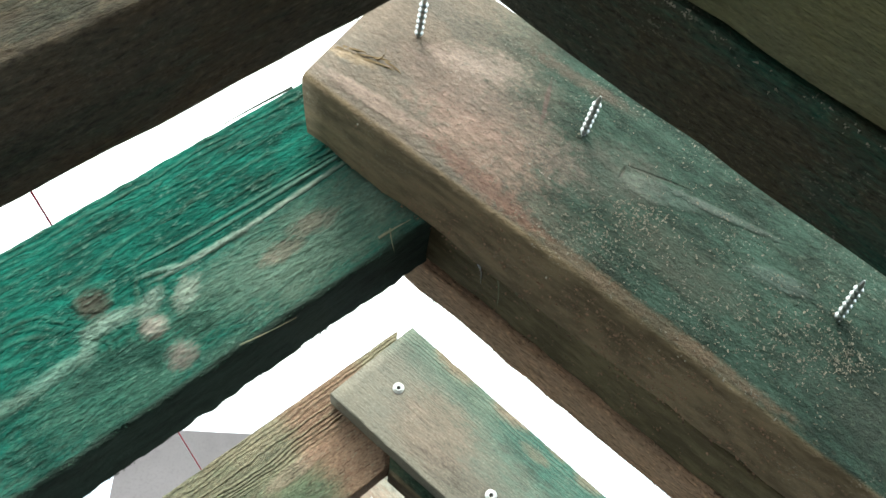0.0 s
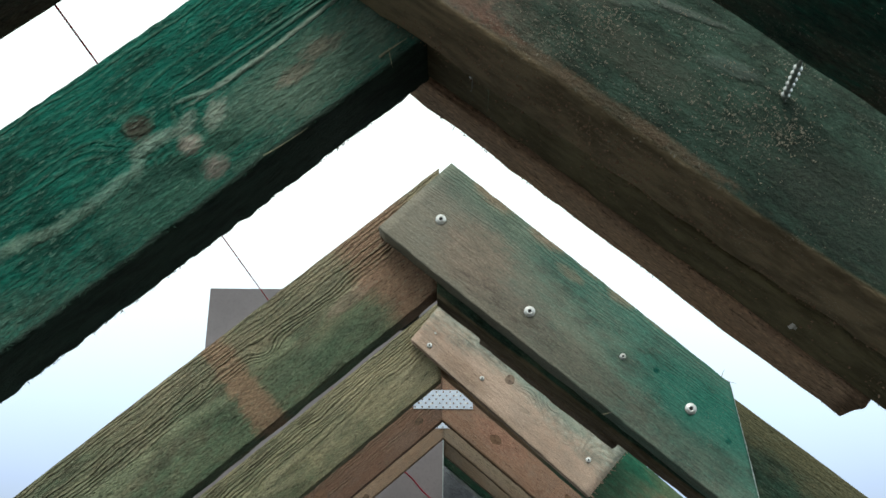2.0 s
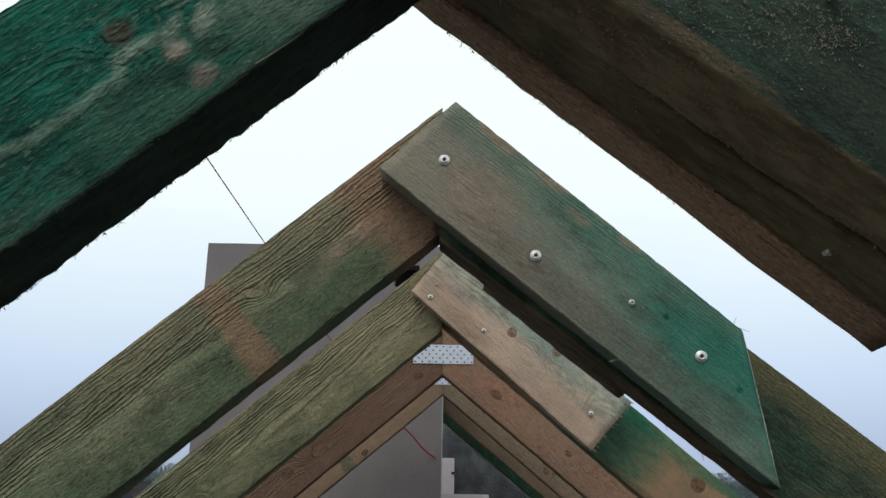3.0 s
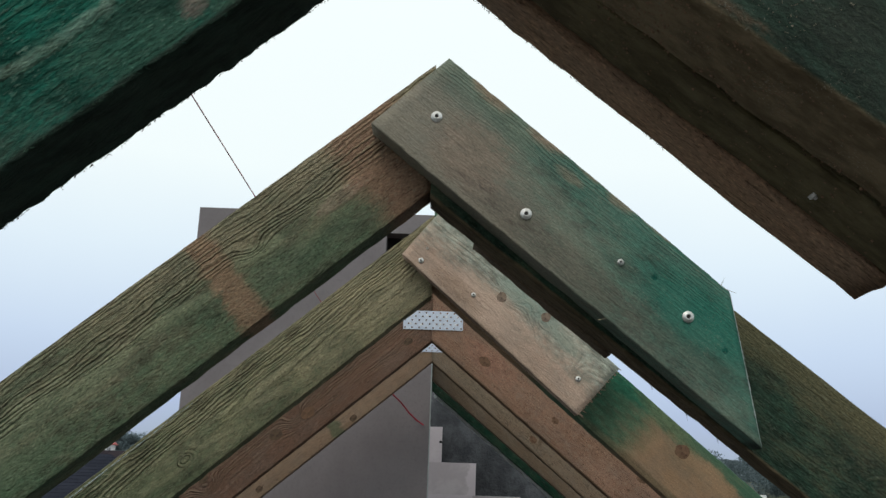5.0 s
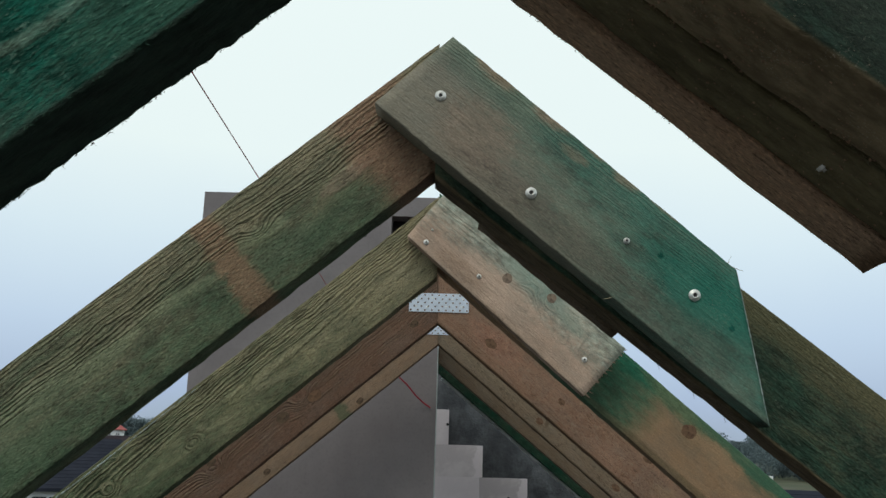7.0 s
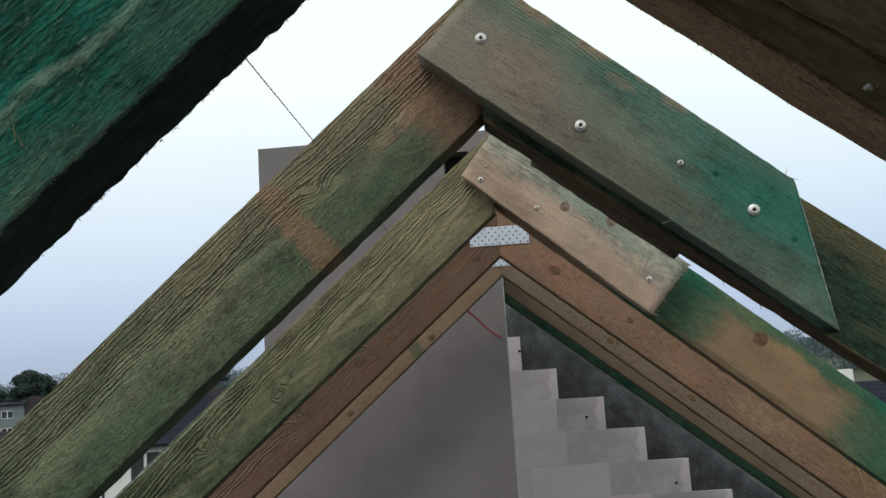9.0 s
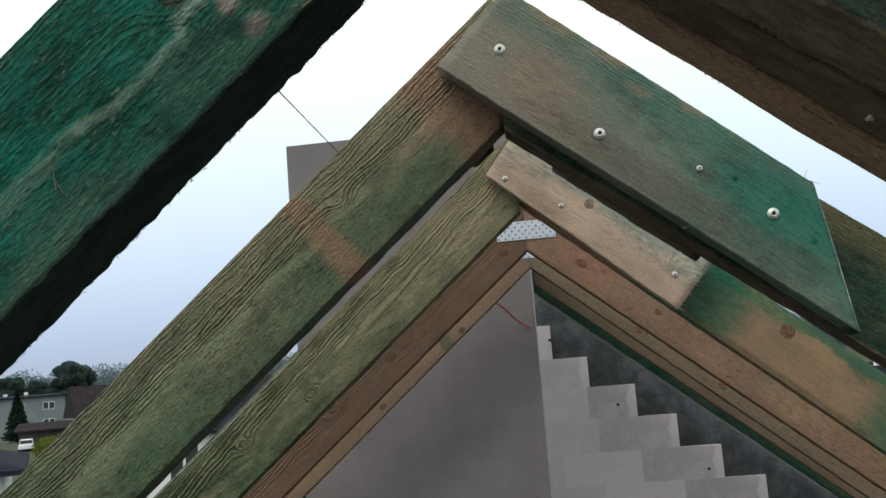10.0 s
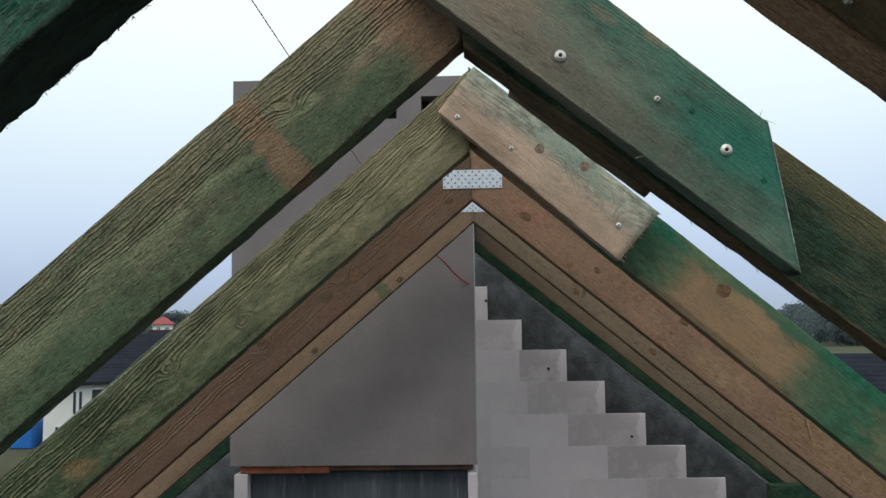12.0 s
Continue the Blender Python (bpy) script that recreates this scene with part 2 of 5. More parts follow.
def blockwork(name, tone=(0.60, 0.545, 0.572), smear=(0.66, 0.62, 0.62), damp=None):
    """Aerated concrete: pale and porous, smeared with thin mortar; damp: a darker wet middle inside a pale rim."""
    g = Graph(name)
    p = g.coords()
    info = g.nt.nodes.new("ShaderNodeObjectInfo")
    n1 = g.noise(p, 5.0, 4.0, 0.6)
    n2 = g.noise(p, 150.0, 2.0)
    col = g.mix(g.step(info.outputs["Random"], 0.2, 0.9), tone, tuple(0.9 * c for c in tone))
    if damp:
        sep = g.nt.nodes.new("ShaderNodeSeparateXYZ")
        g.nt.links.new(p, sep.inputs[0])
        n4 = g.noise(p, 16.0, 4.0, 0.6)
        wob = g.math("MULTIPLY", g.math("SUBTRACT", n4, 0.5), 0.12)
        rim = g.math("MAXIMUM", g.math("ADD", sep.outputs[0], wob), g.math("SUBTRACT", g.math("MULTIPLY", sep.outputs[2], -1.0), 0.04))
        rim = g.step(g.math("MULTIPLY_ADD", wob, 0.6, rim), 0.10, 0.07)
        col = g.mix(g.math("MULTIPLY", rim, g.math("MULTIPLY_ADD", info.outputs["Random"], 0.5, 0.5)), col, damp)
    col = g.mix(g.math("MULTIPLY", g.step(n1, 0.45, 0.62), 0.35), col, smear)
    col = g.mix(g.math("MULTIPLY", g.step(n2, 0.6, 0.7), 0.25), col, (0.25, 0.24, 0.23))
    return g.done(col, 0.92, g.math("MULTIPLY_ADD", n2, 0.7, n1), 0.3, 0.003, specular=0.2)


def leaves(name, a, b, depth=0.5):
    g = Graph(name)
    geo = g.nt.nodes.new("ShaderNodeNewGeometry")
    n1 = g.noise(g.coords(), 0.35, 3.0)
    col = g.mix(geo.outputs["Random Per Island"], a, b)
    col = g.mix(g.step(n1, 0.35, 0.7), col, tuple(depth * c for c in a))
    mat = g.done(col, 0.75, specular=0.2)
    thin = g.node("ShaderNodeBsdfTranslucent", Color=col)
    both = g.node("ShaderNodeMixShader", Fac=0.45)
    g.nt.links.new(g.bsdf.outputs[0], both.inputs[1])
    g.nt.links.new(thin.outputs[0], both.inputs[2])
    g.nt.links.new(both.outputs[0], g.nt.nodes["Material Output"].inputs[0])
    return mat


mat_plaster = grainy("cement_plaster", (0.225, 0.203, 0.206), (0.165, 0.148, 0.15), 1.4, 60.0, 0.9, 0.25, 0.003, stains=(0.11, 0.103, 0.102))
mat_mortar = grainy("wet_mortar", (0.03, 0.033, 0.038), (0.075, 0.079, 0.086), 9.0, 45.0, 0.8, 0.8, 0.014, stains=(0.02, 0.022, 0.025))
mat_block = blockwork("aerated_concrete")
mat_block_damp = blockwork("damp_aerated_concrete", damp=(0.37, 0.335, 0.345))
mat_clay = grainy("red_clay", (0.28, 0.09, 0.05), (0.17, 0.06, 0.04), 9.0, 70.0)
mat_clay_dark = grainy("dark_clay", (0.05, 0.032, 0.026), (0.11, 0.05, 0.035), 7.0, 60.0, stains=(0.02, 0.017, 0.016))


def streaky(name, a, b, pale):
    """A dark sheet with vertical runs of pale wash."""
    g = Graph(name)
    n1 = g.noise(g.coords((9, 9, 1.2)), 1.0, 4.0, 0.6)
    n2 = g.noise(g.coords((45, 45, 3)), 1.0, 4.0, 0.65)
    col = g.mix(g.step(n1, 0.35, 0.65), a, b)
    col = g.mix(g.math("MULTIPLY", g.step(n2, 0.52, 0.70), 0.6), col, pale)
    return g.done(col, 0.6, n2, 0.3, 0.002, specular=0.3)


mat_slate = streaky("dark_blue_grey_film", (0.045, 0.055, 0.068), (0.085, 0.097, 0.115), (0.17, 0.19, 0.21))
mat_pale = grainy("pale_membrane", (0.42, 0.47, 0.46), (0.25, 0.30, 0.29), 12.0, 80.0, 0.5)
mat_foil = grainy("white_membrane", (0.78, 0.82, 0.80), (0.55, 0.60, 0.58), 12.0, 80.0, 0.5)
# near black, paints the shade inside vents and drilled holes
mat_hole = grainy("hole_black", (0.012, 0.011, 0.011), (0.02, 0.018, 0.017), 9.0, 60.0)
mat_zinc = grainy("galvanised_steel", (0.62, 0.66, 0.72), (0.52, 0.56, 0.63), 40.0, 220.0, 0.42, 0.05, 0.001, 0.5, 0.75)
mat_screw = grainy("zinc_plated_screw", (0.78, 0.77, 0.74), (0.62, 0.61, 0.58), 200.0, 900.0, 0.35, 0.05, 0.0005, 0.5, 0.55)
mat_thread = grainy("bright_zinc_thread", (0.62, 0.63, 0.62), (0.5, 0.5, 0.49), 300.0, 900.0, 0.3, 0.02, 0.0005, 0.5, 0.92)
mat_recess = grainy("recess_shade", (0.02, 0.02, 0.02), (0.04, 0.035, 0.03), 200.0, 900.0)
mat_string = grainy("red_twine", (0.48, 0.03, 0.06), (0.34, 0.02, 0.04), 300.0, 900.0)
# near black so that the unseen floor throws little light upward
mat_floor = grainy("near_black_floor", (0.014, 0.013, 0.013), (0.010, 0.010, 0.010), 1.2, 30.0)
mat_torn_dark = grainy("torn_fibre_dark", (0.03, 0.045, 0.03), (0.05, 0.06, 0.04), 60.0, 300.0)
mat_torn_green = grainy("torn_fibre_green", (0.06, 0.12, 0.08), (0.03, 0.08, 0.055), 60.0, 300.0)
mat_torn_brown = grainy("torn_fibre_brown", (0.14, 0.085, 0.055), (0.08, 0.05, 0.035), 60.0, 300.0)
mat_torn_yellow = grainy("torn_fibre_yellow", (0.30, 0.21, 0.11), (0.18, 0.12, 0.06), 60.0, 300.0)
mat_splinter = grainy("torn_fibre", (0.30, 0.26, 0.17), (0.16, 0.2, 0.12), 60.0, 300.0)


# ---- mesh helpers ----
def mesh_object(name, verts, faces, material, parent=None, label="", smooth=False):
    me = bpy.data.meshes.new(name)
    me.from_pydata([tuple(v) for v in verts], [], [tuple(f) for f in faces])
    me.materials.append(material)
    if smooth:
        me.polygons.foreach_set("use_smooth", [True] * len(me.polygons))
    me.update()
    ob = new(name, me)
    if parent is not None:
        ob.parent = parent
    if label:
        tagged(ob, label)
    return ob


def box_data(x0, x1, y0, y1, z0, z1, bevel=0.0):
    """Vertices and faces of a box, its edges chamfered by bevel."""
    if not bevel:
        v = [(x, y, z) for x in (x0, x1) for y in (y0, y1) for z in (z0, z1)]
        return v, [(0, 1, 3, 2), (4, 6, 7, 5), (0, 4, 5, 1), (2, 3, 7, 6), (0, 2, 6, 4), (1, 5, 7, 3)]
    bm = bmesh.new()
    bmesh.ops.create_cube(bm, size=1.0)
    for v in bm.verts:
        v.co = Vector((x0 + (v.co.x + 0.5) * (x1 - x0), y0 + (v.co.y + 0.5) * (y1 - y0), z0 + (v.co.z + 0.5) * (z1 - z0)))
    bmesh.ops.bevel(bm, geom=list(bm.edges), offset=bevel, segments=1, affect="EDGES")
    verts = [tuple(v.co) for v in bm.verts]
    bm.verts.index_update()
    faces = [tuple(v.index for v in f.verts) for f in bm.faces]
    bm.free()
    return verts, faces


def box(name, x0, x1, y0, y1, z0, z1, material, parent=None, label="", bevel=0.0):
    return mesh_object(name, *box_data(x0, x1, y0, y1, z0, z1, bevel), material, parent, label)


def lathe(profile, n=20):
    """A body turned round the z axis from (radius, height) pairs."""
    verts, faces = [], []
    for r, h in profile:
        for i in range(n):
            a = 2 * math.pi * i / n
            verts.append((r * math.cos(a), r * math.sin(a), h))
    for k in range(len(profile) - 1):
        for i in range(n):
            j = (i + 1) % n
            faces.append((k * n + i, k * n + j, (k + 1) * n + j, (k + 1) * n + i))
    faces.append(tuple(range(n))[::-1])
    faces.append(tuple((len(profile) - 1) * n + i for i in range(n)))
    return verts, faces


def stick(ob, parent):
    """Parent ob and keep it where it is."""
    m = ob.matrix_world.copy() if ob.matrix_basis == Matrix.Identity(4) else ob.matrix_basis.copy()
    ob.parent = parent
    ob.matrix_parent_inverse = parent.matrix_basis.inverted()
    ob.matrix_basis = m


RIDGE = 0.071


def slope_frame(side, slope, base_z, y):
    """Object space of a member: origin at the ridge's underside, x down the slope, z square to it and up. side -1 left, 1 right."""
    a = math.atan(slope)
    c, s = math.cos(a), math.sin(a)
    ax = Vector((side * c, 0, -s))
    az = Vector((side * s, 0, c))
    ay = az.cross(ax)
    m = Matrix((ax, ay, az)).transposed().to_4x4()
    m.translation = (RIDGE, y, base_z)
    return m


def timber(name, frame_m, corners, thick, material, label, category="rafter", group="", r=0.004, seed=0, rough=1.0, wane=0.0, step_m=0.025, side=1, torn=None):
    """A sawn timber between the corners (x, z): bottom start, bottom end, top end, top start; thick metres deep in y from the face at y = 0.
    Edges are rounded, slightly torn and uneven; wane rounds the lower front edge of an old board more;
    torn: (length, step along, step across, height) of a front face with lifted fibres."""
    b0, b1, t1, t0 = [Vector((c[0], 0, c[1])) for c in corners]
    length = max((b1 - b0).length, (t1 - t0).length)
    n = max(8, int(length / step_m))
    depth = (t0 - b0).length
    sign = 1 if side > 0 else -1
    rw = max(r, wane)
    mids = [0.2, 0.4, 0.6, 0.8]
    front_mids, us = mids, [i / n for i in range(n + 1)]
    if torn:
        m = int(depth / torn[2])
        front_mids = [(i + 1) / (m + 1) for i in range(m)]
        k = int(torn[0] / torn[1])
        us = [i / k * torn[0] / length for i in range(k)] + [torn[0] / length + (1 - torn[0] / length) * i / 60 for i in range(61)]
        n = len(us) - 1
    pts = []
    pts += [(rw - rw * math.sin(a), rw - rw * math.cos(a), 1) for a in [k * math.pi / 8 for k in range(5)]]
    pts += [(0.0, rw + (thick - r - rw) * q, 0) for q in (0.33, 0.66)]
    pts += [(r - r * math.cos(a), thick - r + r * math.sin(a), 1) for a in [k * math.pi / 6 for k in range(4)]]
    pts += [(r + (depth - 2 * r) * q, thick, 0) for q in mids]
    pts += [(depth - r + r * math.sin(a), thick - r + r * math.cos(a), 1) for a in [k * math.pi / 6 for k in range(4)]]
    pts += [(depth, thick * q, 0) for q in (0.66, 0.33)]
    pts += [(depth - r + r * math.cos(a), r - r * math.sin(a), 1) for a in [k * math.pi / 6 for k in range(4)]]
    pts += [(r + (depth - 2 * r) * q, 0.0, 0) for q in reversed(front_mids)]
    k = len(pts)
    verts = []
    for i, u in enumerate(us):
        bot, top = b0.lerp(b1, u), t0.lerp(t1, u)
        for w, yy, corner in pts:
            q = bot.lerp(top, w / depth)
            f = Vector((q.x * 3.0 + seed * 5.3, yy * 12, q.z * 12))
            d = 0.0012 * noise.noise(f) * rough
            e = (0.0016 if corner else 0.0004) * rough
            g2 = Vector((q.x * 70 + seed, yy * 60, q.z * 60))
            if torn and w > depth / 2:
                d, e = 0.4 * d, 0.3 * e
            off_z = d + e * noise.noise(g2)
            if corner and w < depth / 2:
                off_z += 0.0016 * rough * noise.noise(Vector((q.x * 26 + seed * 3, yy * 9, 0)))
            off_y = 0.0012 * noise.noise(f + Vector((9, 4, 2))) * rough + e * noise.noise(g2 + Vector((3, 8, 1)))
            if torn and yy == 0.0 and not corner and u < us[-50]:
                a = noise.noise(Vector((q.x * 120, seed, q.z * 300)))
                b = noise.noise(Vector((q.x * 26, seed + 4, q.z * 120 + 2.0 * noise.noise(Vector((q.x * 9, 0, q.z * 20))))))
                c = noise.noise(Vector((q.x * 7, seed + 8, q.z * 16)))
                sa, sb = min(1.0, max(0.0, 3.5 * a + 0.1)), min(1.0, max(0.0, 3.0 * b + 0.2))
                lift = sa * (0.35 + 0.5 * max(0.0, c + 0.3)) + 0.55 * sb - 0.5 * max(0.0, -b - 0.25)
                off_y -= torn[3] * lift * min(1.0, 12 * min(w / depth, 1 - w / depth))
            verts.append((q.x + (e * noise.noise(g2 * 0.7) if i in (0, n) else 0), sign * (yy + off_y), q.z + off_z))
    faces = []
    for i in range(n):
        for j in range(k):
            jj = (j + 1) % k
            f = (i * k + j, i * k + jj, (i + 1) * k + jj, (i + 1) * k + j)
            faces.append(f if sign > 0 else f[::-1])
    for i, flip in ((0, False), (n, True)):
        c = len(verts)
        mid = sum((Vector(verts[i * k + j]) for j in range(k)), Vector()) / k
        verts.append(tuple(mid))
        for j in range(k):
            f = (c, i * k + (j + 1) % k, i * k + j)
            faces.append(f[::-1] if flip != (sign < 0) else f)
    ob = mesh_object(name, verts, faces, material, smooth=True)
    ob.matrix_world = frame_m
    return tagged(ob, label, category, group)


# ---- the roof frame ----
DEPTH = 0.195


def rafter(side, slope, base_z, y0, thick, material, label, seed, length=5.35, plumb=True, depth=DEPTH, rough=1.0, torn=None):
    m = slope_frame(side, slope, base_z, y0)
    top = -depth * slope if plumb else 0.0
    return timber("rafter", m, [(-0.0004, 0), (length, 0), (length, depth), (top - 0.0004, depth)], thick, material, label, "rafter", "rafters", seed=seed, side=side, rough=rough, torn=torn)


def to_slope(side, slope, base_z, pts):
    inv = slope_frame(side, slope, base_z, 0).inverted()
    out = []
    for x, z in pts:
        q = inv @ Vector((x, 0, z))
        out.append((q.x, q.z))
    return out


def splice(slope, base_z, y0, thick, world_pts, material, label, seed, r=0.003, wane=0.0, rough=1.0):
    """A short board nailed across the ridge joint; world_pts (x, z): bottom start, bottom end, top end, top start."""
    pts = to_slope(1, slope, base_z, world_pts)
    return timber("splice_board", slope_frame(1, slope, base_z, y0), pts, thick, material, label, "board", "splice boards", r=r, seed=seed, wane=wane, rough=rough)


TEAL = (0.004, 0.105, 0.075)
MOSS = (0.022, 0.055, 0.022)

PALE = (0.20, 0.30, 0.235)
GREYGREEN = (0.145, 0.215, 0.160)
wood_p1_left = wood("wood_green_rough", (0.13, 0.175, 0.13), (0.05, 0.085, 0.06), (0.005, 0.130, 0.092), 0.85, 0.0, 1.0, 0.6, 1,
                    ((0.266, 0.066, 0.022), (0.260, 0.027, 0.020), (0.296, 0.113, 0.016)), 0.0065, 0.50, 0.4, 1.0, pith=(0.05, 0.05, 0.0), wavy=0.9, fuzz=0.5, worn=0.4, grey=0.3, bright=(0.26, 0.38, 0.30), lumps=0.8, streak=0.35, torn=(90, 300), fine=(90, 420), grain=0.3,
                    # near-black green: the underside's shade is put into the colour
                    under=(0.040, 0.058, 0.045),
                    spots=((0.09, 0.055, 0.15, 0.040, 0, GREYGREEN, 0.7, 0.0), (-0.02, 0.07, 0.07, 0.06, 0, (0.135, 0.175, 0.125), 0.6, 0.0), (0.30, 0.040, 0.09, 0.035, 0, (0.06, 0.15, 0.105), 0.6, 0.0),
                           (0.091, 0.067, 0.024, 0.010, 8, (0.33, 0.21, 0.165), 0.42, 0.0), (0.132, 0.060, 0.022, 0.009, 0, (0.32, 0.20, 0.155), 0.42, 0.0),
                           (0.09, 0.1015, 0.065, 0.0028, -2, (0.30, 0.36, 0.29), 0.8, 0.8), (0.185, 0.100, 0.050, 0.0034, 2, (0.30, 0.37, 0.30), 0.8, 0.8), (0.230, 0.107, 0.022, 0.0030, 16, PALE, 0.7, 0.6), (0.09, 0.113, 0.10, 0.0022, 0, PALE, 0.5, 0.6), (0.15, 0.121, 0.10, 0.0020, 2, PALE, 0.4, 0.6),
                           (0.225, 0.076, 0.018, 0.010, -40, (0.27, 0.32, 0.255), 0.85, 0.6), (0.293, 0.090, 0.026, 0.008, 8, (0.22, 0.30, 0.24), 0.8, 0.6), (0.258, 0.084, 0.018, 0.008, -28, (0.24, 0.31, 0.25), 0.8, 0.6), (0.318, 0.082, 0.020, 0.007, -50, PALE, 0.6, 0.5),
                           (0.355, 0.075, 0.035, 0.007, -4, PALE, 0.5, 0.6), (0.410, 0.074, 0.035, 0.007, 6, (0.20, 0.29, 0.22), 0.55, 0.6), (0.460, 0.085, 0.035, 0.009, 14, (0.21, 0.30, 0.225), 0.55, 0.6), (0.55, 0.085, 0.07, 0.012, 0, PALE, 0.35, 0.4),
                           (0.260, 0.027, 0.013, 0.012, 0, (0.25, 0.22, 0.185), 0.9, 0.5), (0.266, 0.065, 0.012, 0.011, 0, (0.29, 0.26, 0.215), 0.9, 0.5),
                           (0.296, 0.113, 0.014, 0.013, 0, (0.075, 0.055, 0.042), 0.85, 0.0), (0.285, 0.045, 0.022, 0.012, 40, (0.022, 0.062, 0.046), 0.7, -0.3), (0.325, 0.055, 0.03, 0.014, 0, (0.03, 0.08, 0.06), 0.6, 0.0), (0.235, 0.045, 0.016, 0.010, 30, (0.025, 0.07, 0.05), 0.6, -0.3)))
wood_p1_front = wood("wood_brown_dusty", (0.255, 0.200, 0.155), (0.16, 0.127, 0.097), (0.038, 0.078, 0.058), 0.20, 8.5, 1.2, 0.35, 2, (), 0.02, 0.18, 0.0, 0.8, dust=0.4, grey=0.35, fuzz=0.25, worn=0.14, streak=0.08, grain=0.26, lumps=0.4, fine=(220, 260), soft=0.9,
                     under=(0.30, 0.220, 0.130), torn=(120, 140),
                     spots=((0.20, 0.012, 0.14, 0.007, 0, (0.20, 0.125, 0.08), 0.6, 0.0), (0.140, 0.130, 0.024, 0.0012, 17, (0.05, 0.055, 0.045), 0.6, -0.5), (0.113, 0.113, 0.0014, 0.007, 10, (0.03, 0.032, 0.026), 0.7, -0.5), (-0.135, 0.051, 0.026, 0.0020, 17, (0.04, 0.03, 0.02), 0.85, -0.6), (-0.143, 0.046, 0.026, 0.006, 15, (0.44, 0.32, 0.20), 0.6, 0.0), (0.150, 0.117, 0.036, 0.010, 17, (0.17, 0.19, 0.165), 0.32, 0.5), (0.20, 0.136, 0.05, 0.004, 12, (0.17, 0.19, 0.165), 0.4, 0.5),
                            (0.272, 0.112, 0.026, 0.008, 15, (0.16, 0.185, 0.165), 0.28, 0.5), (-0.02, 0.085, 0.09, 0.03, 0, (0.26, 0.18, 0.15), 0.45, 0.0), (0.02, 0.125, 0.0022, 0.03, 25, (0.13, 0.085, 0.075), 0.6, 0.0), (0.20, 0.07, 0.06, 0.022, 0, (0.085, 0.085, 0.066), 0.5, 0.3), (0.03, 0.17, 0.06, 0.007, 4, (0.12, 0.09, 0.07), 0.6, 0.0),
                            (0.10, 0.10, 0.05, 0.03, 30, (0.22, 0.18, 0.15), 0.25, 0.0), (-0.05, 0.12, 0.04, 0.02, 20, (0.44, 0.33, 0.27), 0.5, 0.0), (0.00, 0.05, 0.07, 0.025, 0, (0.36, 0.235, 0.185), 0.5, 0.0), (-0.09, 0.022, 0.06, 0.007, 4, (0.40, 0.29, 0.235), 0.6, 0.4), (0.03, 0.02, 0.06, 0.010, -3, (0.24, 0.12, 0.09), 0.5, 0.0), (0.45, 0.06, 0.12, 0.04, 0, (0.05, 0.06, 0.048), 0.6, 0.0)))
wood_p1_mid = wood("wood_brown_plain", (0.21, 0.165, 0.098), (0.14, 0.11, 0.065), (0.13, 0.13, 0.07), -0.1, 0.4, 0, 0.6, 3, (), 0.014, 0.2, dust=0.2, worn=0.15, streak=0.3, lumps=0.8, under=(0.19, 0.155, 0.085))
wood_p1_back = wood("wood_red_brown", (0.48, 0.31, 0.195), (0.29, 0.178, 0.11), MOSS, -1.0, 0, 0, 0.5, 4, (), 0.013, 0.25, fuzz=1.0, worn=0.15, torn=(60, 220))
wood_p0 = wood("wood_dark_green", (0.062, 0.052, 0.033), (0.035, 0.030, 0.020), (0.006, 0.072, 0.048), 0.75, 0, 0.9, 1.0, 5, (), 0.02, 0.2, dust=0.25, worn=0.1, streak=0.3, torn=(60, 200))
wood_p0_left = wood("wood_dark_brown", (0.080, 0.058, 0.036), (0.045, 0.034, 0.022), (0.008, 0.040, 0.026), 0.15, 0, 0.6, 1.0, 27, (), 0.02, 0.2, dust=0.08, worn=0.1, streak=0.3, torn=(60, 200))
wood_p0_front = wood("wood_olive", (0.17, 0.155, 0.075), (0.11, 0.10, 0.05), MOSS, -0.1, 0, 0, 0.7, 6, (), 0.02, 0.2, worn=0.1, streak=0.25, grain=0.25, torn=(60, 200))
wood_offcut = wood("wood_dull_brown", (0.15, 0.108, 0.073), (0.09, 0.064, 0.043), MOSS, -0.7, 0, 0, 0.5, 26, (), 0.014, 0.3, worn=0.12, streak=0.3)
BAND = (0.215, 0.245, 0.15)
